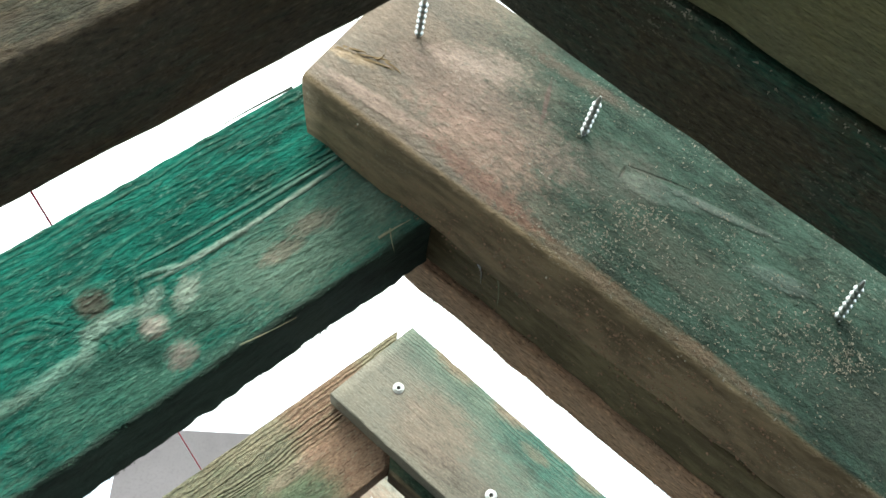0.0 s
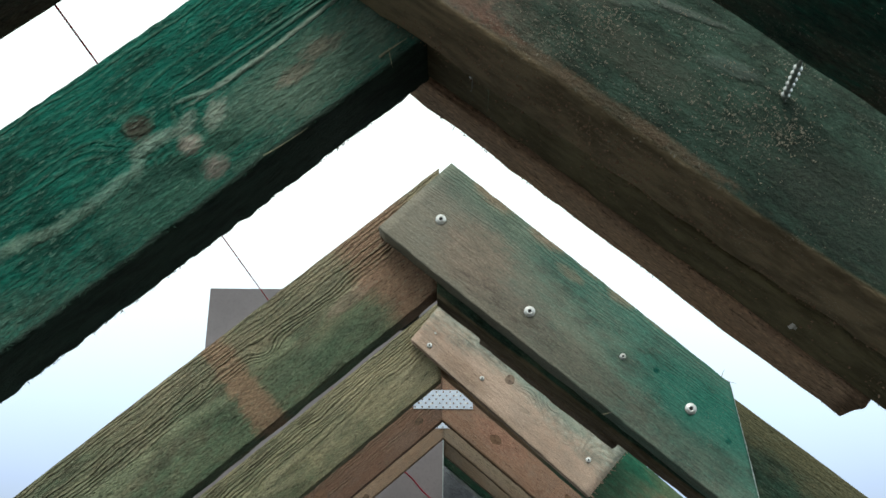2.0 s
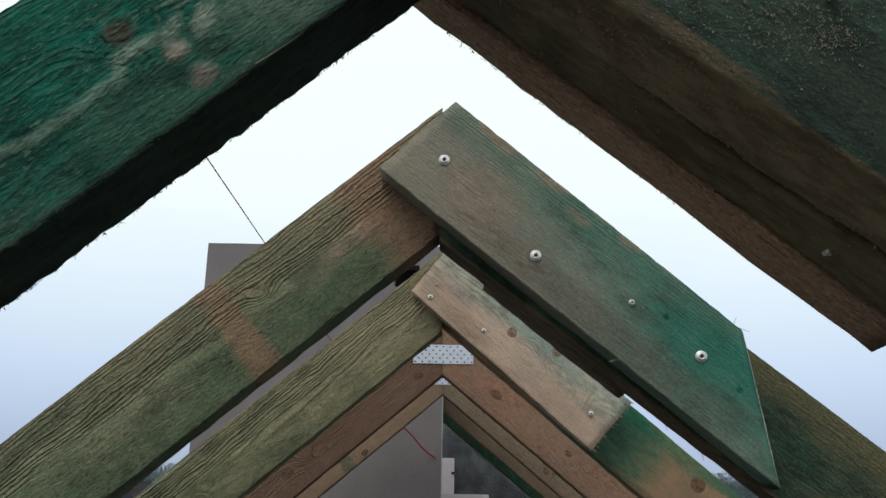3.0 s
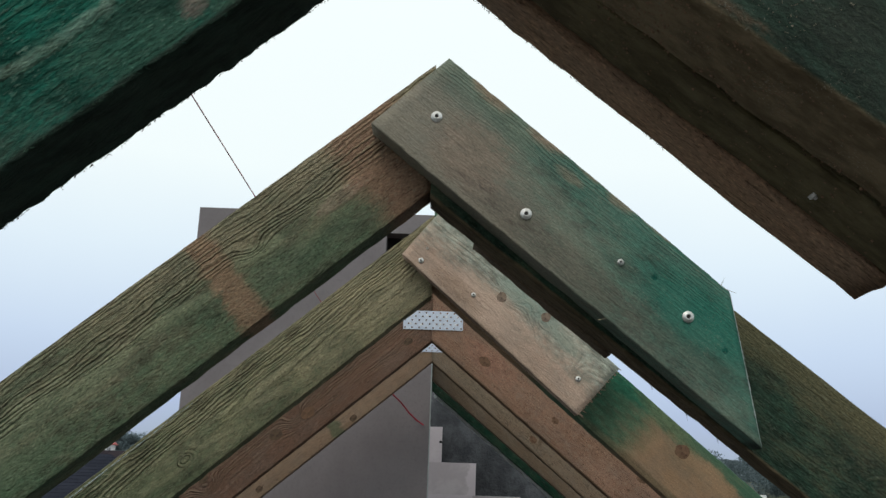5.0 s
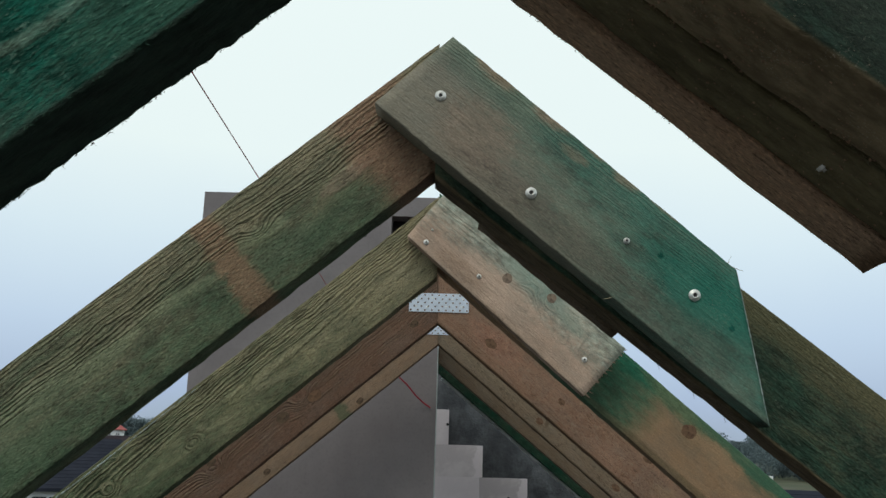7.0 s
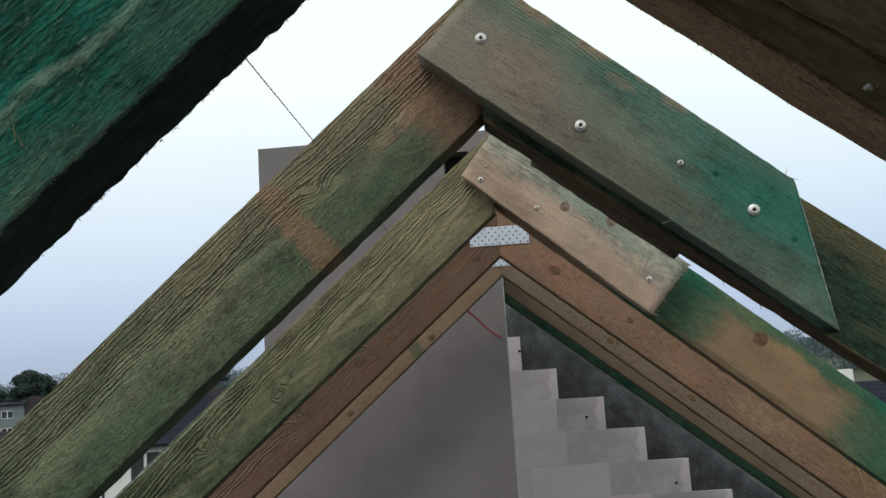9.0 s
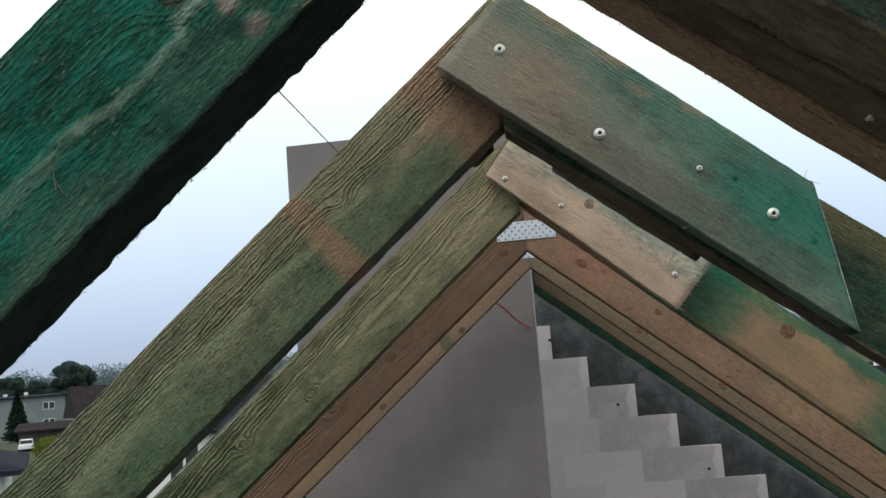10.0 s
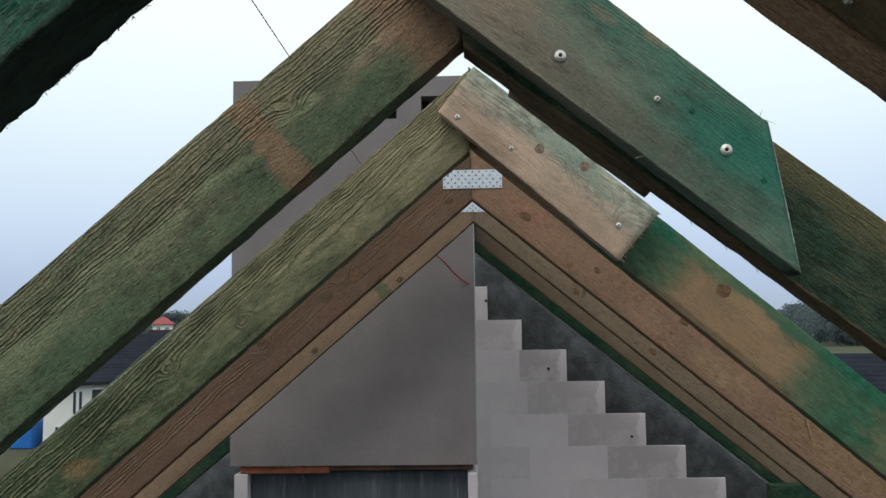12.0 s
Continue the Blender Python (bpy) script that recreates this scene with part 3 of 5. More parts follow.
wood_p2_left = wood("wood_olive_green", (0.29, 0.24, 0.155), (0.145, 0.12, 0.076), (0.062, 0.140, 0.080), 0.20, 0.42, -0.6, 0.6, 7,
                    ((0.36, 0.130, 0.011), (0.579, 0.055, 0.014)), 0.0085, 1.05, 2.0, 1.2, worn=0.45, fuzz=0.5, streak=0.75, grain=0.5, cover=0.82, soft=0.9, lo=0.13, torn=(60, 240),
                    pith=(0.03, 0.045, -0.015), wavy=1.05, bright=(0.30, 0.31, 0.22),
                    patches=((0.02, 0.085, (0.36, 0.20, 0.135)), (0.438, 0.030, (0.40, 0.24, 0.155))),
                    spots=((0.345, 0.115, 0.045, 0.014, 6, BAND, 0.6, 0.4), (0.56, 0.11, 0.08, 0.014, 6, BAND, 0.6, 0.5), (0.74, 0.106, 0.09, 0.016, -4, BAND, 0.6, 0.4),
                           (0.89, 0.13, 0.08, 0.024, 0, BAND, 0.6, 0.4), (0.15, 0.105, 0.06, 0.014, 0, (0.28, 0.21, 0.155), 0.6, 0.4), (1.10, 0.10, 0.12, 0.024, 0, BAND, 0.6, 0.4),
                           (0.98, 0.05, 0.10, 0.03, 0, (0.075, 0.15, 0.085), 0.4, 0.0), (0.22, 0.045, 0.06, 0.03, 0, (0.06, 0.13, 0.08), 0.2, 0.0), (0.33, 0.06, 0.07, 0.03, 0, (0.05, 0.12, 0.08), 0.25, 0.0)))
wood_p2_board = wood("wood_grey_teal", (0.235, 0.212, 0.165), (0.165, 0.145, 0.112), (0.024, 0.155, 0.116), -0.45, 2.3, 1.3, 0.6, 8, (), 0.0060, 0.34, 0.9, 0.7, dust=0.25, grey=0.3, fuzz=0.35, worn=0.18, streak=0.25, grain=0.3, soft=1.2, cover=0.82, ragged=0.7, lo=0.25,
                     pith=(-0.05, 0.03, 0.0), wavy=0.5,
                     spots=((0.28, 0.205, 0.36, 0.036, 0, (0.075, 0.155, 0.120), 0.45, 0.0), (0.03, 0.21, 0.10, 0.03, -8, (0.15, 0.17, 0.125), 0.5, 0.0),
                            (-0.02, 0.232, 0.05, 0.022, 0, (0.27, 0.185, 0.125), 0.7, 0.0), (0.125, 0.222, 0.045, 0.016, 0, (0.29, 0.19, 0.135), 0.65, 0.0), (0.235, 0.228, 0.045, 0.014, 0, (0.28, 0.185, 0.13), 0.6, 0.0),
                            (0.31, 0.214, 0.030, 0.013, 0, (0.27, 0.185, 0.13), 0.55, 0.0), (0.41, 0.222, 0.045, 0.013, 0, (0.26, 0.18, 0.125), 0.55, 0.0), (0.20, 0.190, 0.035, 0.010, 0, (0.27, 0.185, 0.13), 0.45, 0.0), (0.52, 0.226, 0.04, 0.012, 0, (0.21, 0.17, 0.115), 0.5, 0.0),
                            (0.02, 0.10, 0.09, 0.06, 0, (0.225, 0.165, 0.125), 0.55, 0.0), (0.14, 0.06, 0.10, 0.03, 0, (0.19, 0.145, 0.115), 0.45, 0.0),
                            (0.30, 0.05, 0.22, 0.028, 0, (0.115, 0.105, 0.082), 0.55, 0.0), (0.60, 0.06, 0.10, 0.03, 0, (0.055, 0.095, 0.072), 0.45, 0.0), (0.454, 0.135, 0.006, 0.006, 0, (0.008, 0.03, 0.024), 0.9, -0.4), (0.643, 0.108, 0.006, 0.005, 0, (0.008, 0.03, 0.024), 0.8, -0.4), (0.56, 0.13, 0.13, 0.05, 0, (0.009, 0.155, 0.113), 0.55, 0.0)))
wood_p2_right = wood("wood_olive_dark", (0.115, 0.105, 0.06), (0.06, 0.052, 0.03), (0.024, 0.058, 0.040), 0.38, 0.1, -0.7, 0.8, 9, ((1.05, 0.10, 0.03), (1.08, 0.045, 0.03)), 0.010, 0.45, 0.0, worn=0.18, fuzz=0.4, edge=(0.105, 0.098, 0.054), under=(0.15, 0.11, 0.068), pith=(0.11, 0.04, 0.03), wavy=1.3)
wood_p3_left = wood("wood_olive_yellow", (0.35, 0.298, 0.182), (0.175, 0.148, 0.088), (0.060, 0.108, 0.058), -0.1, 0.75, -0.2, 0.6, 10, ((0.941, 0.070, 0.012), (1.228, 0.11, 0.012)), 0.0082, 1.2, 0.6, 1.2, worn=0.5, fuzz=0.5, streak=0.75, grain=0.5, cover=0.82, soft=0.8, torn=(60, 240),
                    pith=(0.07, 0.05, 0.03), wavy=1.2, lo=-0.2, bright=(0.33, 0.32, 0.22),
                    spots=((0.72, 0.10, 0.07, 0.014, 0, (0.27, 0.26, 0.15), 0.4, 0.4), (0.30, 0.07, 0.07, 0.012, 0, (0.27, 0.24, 0.15), 0.4, 0.4),
                           (0.43, 0.185, 0.03, 0.016, 0, (0.05, 0.045, 0.028), 0.6, 0.0), (0.62, 0.18, 0.05, 0.018, 0, (0.045, 0.042, 0.026), 0.6, 0.0), (0.80, 0.18, 0.04, 0.018, 0, (0.045, 0.042, 0.026), 0.6, 0.0), (1.05, 0.17, 0.06, 0.02, 0, (0.04, 0.036, 0.022), 0.6, 0.0),
                           (1.50, 0.13, 0.14, 0.06, 10, (0.022, 0.040, 0.022), 0.75, 0.0), (1.25, 0.16, 0.05, 0.03, 0, (0.03, 0.04, 0.022), 0.6, 0.0), (1.9, 0.1, 0.25, 0.09, 0, (0.035, 0.06, 0.03), 0.6, 0.0), (1.66, 0.06, 0.06, 0.03, 30, (0.27, 0.16, 0.085), 0.6, 0.0), (1.0, 0.06, 0.12, 0.02, 0, (0.24, 0.23, 0.135), 0.4, 0.3)))
wood_p3_board = wood("wood_pale_tan", (0.50, 0.365, 0.28), (0.25, 0.16, 0.11), (0.34, 0.38, 0.315), -0.20, 0.4, 1.5, 0.6, 11, ((0.193, 0.17, 0.020), (0.33, 0.165, 0.020), (0.43, 0.12, 0.035)), 0.010, 0.7, 0.2, 0.8, grey=0.25, fuzz=0.3, worn=0.15, streak=0.25, grain=0.25,
                     spots=((0.27, 0.185, 0.13, 0.03, 0, (0.25, 0.33, 0.27), 0.65, 0.0), (0.05, 0.06, 0.09, 0.03, 0, (0.27, 0.185, 0.13), 0.6, 0.0), (0.20, 0.02, 0.2, 0.012, 0, (0.15, 0.105, 0.07), 0.6, 0.0), (0.43, 0.17, 0.05, 0.02, 0, (0.24, 0.30, 0.24), 0.5, 0.0)))
WET = (0.014, 0.105, 0.064)
wood_p3_right = wood("wood_tan_green_edges", (0.31, 0.20, 0.118), (0.18, 0.11, 0.063), WET, -0.75, 0.0, 1.5, 0.5, 12, ((0.955, 0.14, 0.022), (1.2, 0.06, 0.02)), 0.012, 0.35, 0.0, 0.6, fuzz=0.3, worn=0.08, streak=0.2, grain=0.25, edge=WET, soft=1.1, ragged=0.2,
                      spots=((0.62, 0.11, 0.20, 0.24, 0, WET, 0.85, 0.0), (0.86, 0.19, 0.12, 0.03, -8, (0.12, 0.15, 0.08), 0.6, 0.0), (1.46, 0.09, 0.16, 0.18, 0, WET, 0.8, 0.0), (2.2, 0.1, 0.65, 0.3, 0, WET, 0.85, 0.0), (1.0, 0.01, 0.4, 0.012, 0, (0.10, 0.085, 0.05), 0.6, 0.0)))
wood_p4_left = wood("wood_rust_brown", (0.185, 0.108, 0.074), (0.085, 0.049, 0.035), MOSS, -1.0, 0.1, 0, 0.5, 13, ((0.66, 0.10, 0.022), (1.12, 0.10, 0.020)), 0.0085, 0.85, 1.3, 1.2, worn=0.45, fuzz=0.4, lo=-0.24, grain=0.45, torn=(60, 240), pith=(0.02, 0.045, 0.02), wavy=1.0, bright=(0.36, 0.25, 0.19))
# under colours the bottom face a darker brown than the sides
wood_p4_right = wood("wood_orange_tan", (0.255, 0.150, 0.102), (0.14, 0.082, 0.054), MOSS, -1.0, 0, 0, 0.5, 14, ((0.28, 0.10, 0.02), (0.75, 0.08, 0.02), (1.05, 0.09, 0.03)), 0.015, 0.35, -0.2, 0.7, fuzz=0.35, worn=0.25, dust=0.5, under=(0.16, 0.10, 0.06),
                     spots=((0.25, 0.10, 0.12, 0.05, 0, (0.28, 0.145, 0.10), 0.6, 0.0), (0.85, 0.12, 0.10, 0.03, 0, (0.22, 0.13, 0.085), 0.6, 0.0), (1.3, 0.08, 0.15, 0.05, 0, (0.28, 0.19, 0.115), 0.6, 0.0), (1.9, 0.1, 0.3, 0.06, 0, (0.22, 0.145, 0.08), 0.6, 0.0)))
wood_p5_left = wood("wood_light_brown", (0.245, 0.165, 0.110), (0.14, 0.09, 0.06), TEAL, -1.1, 0, 0, 0.4, 15, (), 0.02, 0.3, worn=0.15,
                    patches=((0.62, 0.03, (0.09, 0.13, 0.075)),))
# bottom face coloured darker than the sides here too
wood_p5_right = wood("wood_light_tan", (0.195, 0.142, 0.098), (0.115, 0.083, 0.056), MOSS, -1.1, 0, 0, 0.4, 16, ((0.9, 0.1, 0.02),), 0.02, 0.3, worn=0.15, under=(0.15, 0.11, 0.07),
                     spots=((0.70, 0.10, 0.012, 0.06, 20, (0.08, 0.055, 0.035), 0.7, 0.0), (0.3, 0.05, 0.2, 0.02, 0, (0.16, 0.13, 0.09), 0.5, 0.0)))
wood_p6 = wood("wood_deep_green", (0.05, 0.06, 0.038), (0.028, 0.032, 0.02), (0.005, 0.045, 0.026), 0.5, 0, 0, 0.5, 17, (), 0.02, 0.3)
knot_grey = knotwood("knot_grey", (0.27, 0.20, 0.15), (0.17, 0.125, 0.095))
knot_stained = knotwood("knot_stained", (0.15, 0.17, 0.135), (0.10, 0.13, 0.10))
knot_pale = knotwood("knot_pale", (0.19, 0.225, 0.175), (0.13, 0.18, 0.14))
knot_dark = knotwood("knot_dark", (0.13, 0.088, 0.058), (0.075, 0.052, 0.036))
knot_brown = knotwood("knot_brown", (0.175, 0.105, 0.066), (0.115, 0.068, 0.043))
mat_scrape = grainy("fresh_scrape", (0.42, 0.38, 0.33), (0.25, 0.22, 0.19), 60.0, 400.0)
mat_board_end = grainy("torn_pale_end", (0.36, 0.26, 0.19), (0.24, 0.165, 0.115), 60.0, 300.0)
mat_crumb = grainy("brown_grains", (0.36, 0.225, 0.14), (0.20, 0.125, 0.08), 300.0, 900.0)
mat_chip = grainy("sawdust_flakes", (0.25, 0.22, 0.165), (0.13, 0.12, 0.09), 200.0, 700.0)

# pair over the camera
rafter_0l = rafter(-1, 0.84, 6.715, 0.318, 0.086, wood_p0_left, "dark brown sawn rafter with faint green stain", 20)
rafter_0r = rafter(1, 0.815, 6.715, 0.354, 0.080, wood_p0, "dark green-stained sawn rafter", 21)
board_0 = splice(0.815, 6.715, 0.268, 0.080, [(-0.05, 6.815), (0.85, 6.08), (0.97, 6.23), (0.07, 6.965)], wood_p0_front, "olive-brown board beside a dark rafter", 22)
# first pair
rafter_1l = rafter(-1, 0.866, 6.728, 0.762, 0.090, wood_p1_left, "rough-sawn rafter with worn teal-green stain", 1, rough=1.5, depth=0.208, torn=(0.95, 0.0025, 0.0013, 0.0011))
rafter_1r = rafter(1, 0.805, 6.728, 0.762, 0.080, wood_p1_mid, "brown sawn rafter between two boards", 3)
board_1 = splice(0.76, 6.713, 0.66, 0.093, [(-0.058, 6.811), (0.80, 6.16), (0.92, 6.31), (0.05, 6.975)], wood_p1_front, "dusty brown and grey-green board with screw tips through it", 2, r=0.004, wane=0.006, rough=1.3)
board_1b = splice(0.81, 6.722, 0.849, 0.060, [(-0.03, 6.80), (0.525, 6.352), (0.66, 6.50), (0.10, 6.96)], wood_p1_back, "red-brown board on the rafter's far face", 4, rough=1.6)
# second pair
rafter_2l = rafter(-1, 0.855, 6.719, 1.747, 0.078, wood_p2_left, "olive-green weathered rafter with brown cleaned bands", 7, depth=0.2168)
rafter_2r = rafter(1, 0.776, 6.706, 1.747, 0.080, wood_p2_right, "dark olive sawn rafter with a knot", 9, depth=0.210)
board_2 = splice(0.79, 6.715, 1.68, 0.064, [(-0.054, 6.838), (0.704, 6.222), (0.656, 6.518), (0.100, 6.987)], wood_p2_board, "grey and teal-stained board with round screw heads", 8)
splice(0.787, 6.700, 1.828, 0.055, [(0.165, 6.632), (0.452, 6.404), (0.57, 6.55), (0.285, 6.78)], wood_offcut, "dark brown offcut on the rafter's far face", 19, rough=1.5)
# third pair
rafter_3l = rafter(-1, 0.855, 6.724, 2.89, 0.078, wood_p3_left, "yellow-olive weathered sawn roof rafter", 10, depth=0.210)
rafter_3r = rafter(1, 0.845, 6.755, 2.93, 0.078, wood_p3_right, "tan rafter with bright green stained edges", 12, depth=0.207)
board_3 = splice(0.855, 6.72, 2.828, 0.056, [(-0.030, 6.846), (0.546, 6.344), (0.680, 6.496), (0.090, 6.997)], wood_p3_board, "pale tan short board with four screws", 11)
# fourth and fifth pairs, butted under steel plates
rafter_4l = rafter(-1, 0.849, 6.705, 3.852, 0.078, wood_p4_left, "rust-brown knotty rafter under a steel plate", 13)
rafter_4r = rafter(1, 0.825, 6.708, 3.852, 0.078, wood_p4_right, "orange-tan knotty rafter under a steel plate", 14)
rafter_5l = rafter(-1, 0.850, 6.723, 4.772, 0.078, wood_p5_left, "light brown rafter in front of the chimney", 15)
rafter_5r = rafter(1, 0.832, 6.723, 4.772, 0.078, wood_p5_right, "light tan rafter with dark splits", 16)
# sixth pair, beside the chimney
rafter(1, 0.815, 6.715, 5.665, 0.078, wood_offcut, "dark brown trimmer rafter behind the chimney", 23)
rafter(1, 0.815, 6.692, 6.20, 0.078, wood_p6, "deep green-stained rafter near the gable", 17)

timber("rafter", slope_frame(-1, 0.83, 6.715, 5.76), [(1.895, 0), (5.35, 0), (5.35, DEPTH), (1.895 - DEPTH * 0.83, DEPTH)], 0.078, wood_p6,
       "deep green-stained rafter trimmed beside the chimney", "rafter", "rafters", seed=18, side=-1)

timber("membrane_strip", slope_frame(1, 0.815, 6.668, 6.285), [(0.02, 0), (5.2, 0), (5.2, 0.024), (0.02, 0.024)], 0.004, mat_foil,
       "pale crumpled membrane edge between rafter and gable", "membrane", r=0.001, seed=24, rough=3.0)

# ---- chimney and gable ----
CH_X0, CH_X1, CH_Y0, CH_Y1, CH_Z0, CH_Z1 = -1.388, 0.070, 5.21, 5.66, 5.352, 7.672


def chimney():
    root = tagged(new("chimney"), "grey cement-plastered chimney with small dark vent openings", "chimney")
    root.location = ((CH_X0 + CH_X1) / 2, CH_Y0, CH_Z0)
    inv = Matrix.Translation(-root.location)
    xs = [CH_X0, -0.535, -0.385, -0.235, -0.085, CH_X1]
    zs = [CH_Z0, 7.415, 7.55, CH_Z1]
    holes = {(1, 1), (3, 1)}
    verts, faces = [], []

    def quad(*p):
        i = len(verts)
        verts.extend(inv @ Vector(q) for q in p)
        faces.append((i, i + 1, i + 2, i + 3))

    for i in range(5):
        for j in range(3):
            a, b, c, d = xs[i], xs[i + 1], zs[j], zs[j + 1]
            if (i, j) in holes:
                y1 = CH_Y0 + 0.13
                quad((a, CH_Y0, c), (b, CH_Y0, c), (b, y1, c), (a, y1, c))
                quad((a, CH_Y0, d), (a, y1, d), (b, y1, d), (b, CH_Y0, d))
                quad((a, CH_Y0, c), (a, y1, c), (a, y1, d), (a, CH_Y0, d))
                quad((b, CH_Y0, c), (b, CH_Y0, d), (b, y1, d), (b, y1, c))
            else:
                quad((a, CH_Y0, c), (b, CH_Y0, c), (b, CH_Y0, d), (a, CH_Y0, d))
    quad((CH_X1, CH_Y0, CH_Z0), (CH_X1, CH_Y1, CH_Z0), (CH_X1, CH_Y1, CH_Z1), (CH_X1, CH_Y0, CH_Z1))
    quad((CH_X0, CH_Y0, CH_Z0), (CH_X0, CH_Y0, CH_Z1), (CH_X0, CH_Y1, CH_Z1), (CH_X0, CH_Y1, CH_Z0))
    quad((CH_X0, CH_Y1, CH_Z0), (CH_X0, CH_Y1, CH_Z1), (CH_X1, CH_Y1, CH_Z1), (CH_X1, CH_Y1, CH_Z0))
    quad((CH_X0, CH_Y0, CH_Z1), (CH_X1, CH_Y0, CH_Z1), (CH_X1, CH_Y1, CH_Z1), (CH_X0, CH_Y1, CH_Z1))
    quad((CH_X0, CH_Y0, CH_Z0), (CH_X0, CH_Y1, CH_Z0), (CH_X1, CH_Y1, CH_Z0), (CH_X1, CH_Y0, CH_Z0))
    mesh_object("body", verts, faces, mat_plaster, root)
    v, f = box_data(CH_X1 - 0.003, CH_X1 + 0.003, CH_Y0 - 0.003, CH_Y0 + 0.02, CH_Z0 + 0.02, CH_Z1 - 0.002)
    mesh_object("corner_bead", [inv @ Vector(q) for q in v], f, mat_pale, root, "thin pale plaster corner bead")
    # black backs stand in for the shade deep in the vents
    for a, b in ((-0.535, -0.385), (-0.235, -0.085)):
        v, f = box_data(a, b, CH_Y0 + 0.125, CH_Y0 + 0.14, 7.415, 7.55)
        mesh_object("flue_back", [inv @ Vector(q) for q in v], f, mat_hole, root, "black sheet for the dark inside a vent opening")
    return root


chimney()


def gable():
    """The far gable: dark mortared core with pale blocks stepping down both slopes."""
    wall = tagged(new("wall_gable"), "stepped aerated concrete gable wall with dark mortar infill", "wall", kind="structure")
    wall.location = (0, 6.85, 3.0)
    top = lambda x: 6.90 - 0.82 * abs(x - RIDGE)
    xs = np.linspace(-4.0, 4.1, 82)
    verts, faces = [], []
    for x in xs:
        for k in range(9):
            z = 3.0 + (top(x) - 3.0) * k / 8
            bump = 0.022 * noise.noise(Vector((x * 4, 1, z * 4))) + 0.012 * noise.noise(Vector((x * 14, 3, z * 14)))
            verts.append((x, 0.028 + bump, z - 3.0 + (0.012 * noise.noise(Vector((x * 7, 0, 0))) if k == 8 else 0)))
    n = len(xs)
    for i in range(n - 1):
        for k in range(8):
            faces.append((i * 9 + k, (i + 1) * 9 + k, (i + 1) * 9 + k + 1, i * 9 + k + 1))
    base = len(verts)
    for x in xs:
        verts.append((x, 0.24, top(x) - 3.0))
        verts.append((x, 0.24, 0))
    for i in range(n - 1):
        faces.append((i * 9 + 8, (i + 1) * 9 + 8, base + 2 * i + 2, base + 2 * i))
        faces.append((base + 2 * i, base + 2 * i + 2, base + 2 * i + 3, base + 2 * i + 1))
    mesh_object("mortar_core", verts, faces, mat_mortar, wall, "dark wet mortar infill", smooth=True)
    return wall


gable_wall = gable()

# lintel and opening under the chimney
tagged(box("lintel", -1.33, -0.80, 5.225, 5.60, 5.305, 5.358, mat_clay, bevel=0.004), "red clay lintel under the plastered chimney", "lintel", kind="structure")
# this length of the lintel gets a much darker clay colour
tagged(box("lintel", -0.798, 0.045, 5.225, 5.60, 5.318, 5.358, mat_clay_dark, bevel=0.006), "dark end of the clay lintel", "lintel", kind="structure")
tagged(box("wall_jamb_1", -1.365, -1.285, 5.222, 5.62, 3.0, 5.303, mat_block, bevel=0.004), "pale block jamb beside the opening", "wall", kind="structure")
tagged(box("wall_jamb_2", 0.012, 0.068, 5.222, 5.62, 3.0, 5.303, mat_block, bevel=0.004), "pale block jamb beside the opening", "wall", kind="structure")
tagged(box("wall_panel", -1.283, 0.010, 5.30, 5.36, 3.0, 5.303, mat_slate), "dark blue-grey streaked panel closing the opening", "wall", kind="structure")

# attic floor and outer walls of the house
# floor is out of view; its colour is chosen to keep undersides dark
tagged(box("floor", -4.2, 4.3, -4.2, 7.1, 2.78, 3.0, mat_floor), "unseen attic floor, near black to hold back bounce light", "floor", kind="structure")
for nm, a in (("wall_eaves_1", (-4.2, -3.96, -4.2, 7.1)), ("wall_eaves_2", (4.06, 4.3, -4.2, 7.1)), ("wall_south", (-3.958, 4.058, -4.2, -3.96))):
    tagged(box(nm, *a, 0.0, 2.778, mat_block), "pale block outer wall of the house", "wall", kind="structure")
tagged(box("wall_north", -3.958, 4.058, 6.86, 7.09, 0.0, 2.778, mat_block), "pale block outer wall of the house", "wall", kind="structure")
for nm, a in (("wall_knee_1", (-4.2, -3.96, -4.2, 6.84, 3.002, 3.38)), ("wall_knee_2", (4.06, 4.3, -4.2, 6.84, 3.002, 3.47))):
    tagged(box(nm, *a, mat_block), "low pale block knee wall", "wall", kind="structure")


# unseen gable behind the camera, added to close the attic and block light
def south_gable():
    v = [(x, y, z) for y in (-4.2, -3.96) for x, z in ((-3.95, 3.002), (4.05, 3.002), (4.05, 3.46), (RIDGE, 6.70), (-3.95, 3.37))]
    f = [(0, 1, 2, 3, 4), (9, 8, 7, 6, 5), (0, 5, 6, 1), (1, 6, 7, 2), (2, 7, 8, 3), (3, 8, 9, 4), (4, 9, 5, 0)]
    tagged(mesh_object("wall_gable_2", v, f, mat_block), "unseen plain block gable wall, added to cut light from behind", "wall", kind="structure")


south_gable()

tagged(box("tie_beam", 1.86, 3.4, 5.56, 5.655, 4.985, 5.160, wood_p6, bevel=0.004), "deep green-stained crosswise beam below the rafters", "beam")


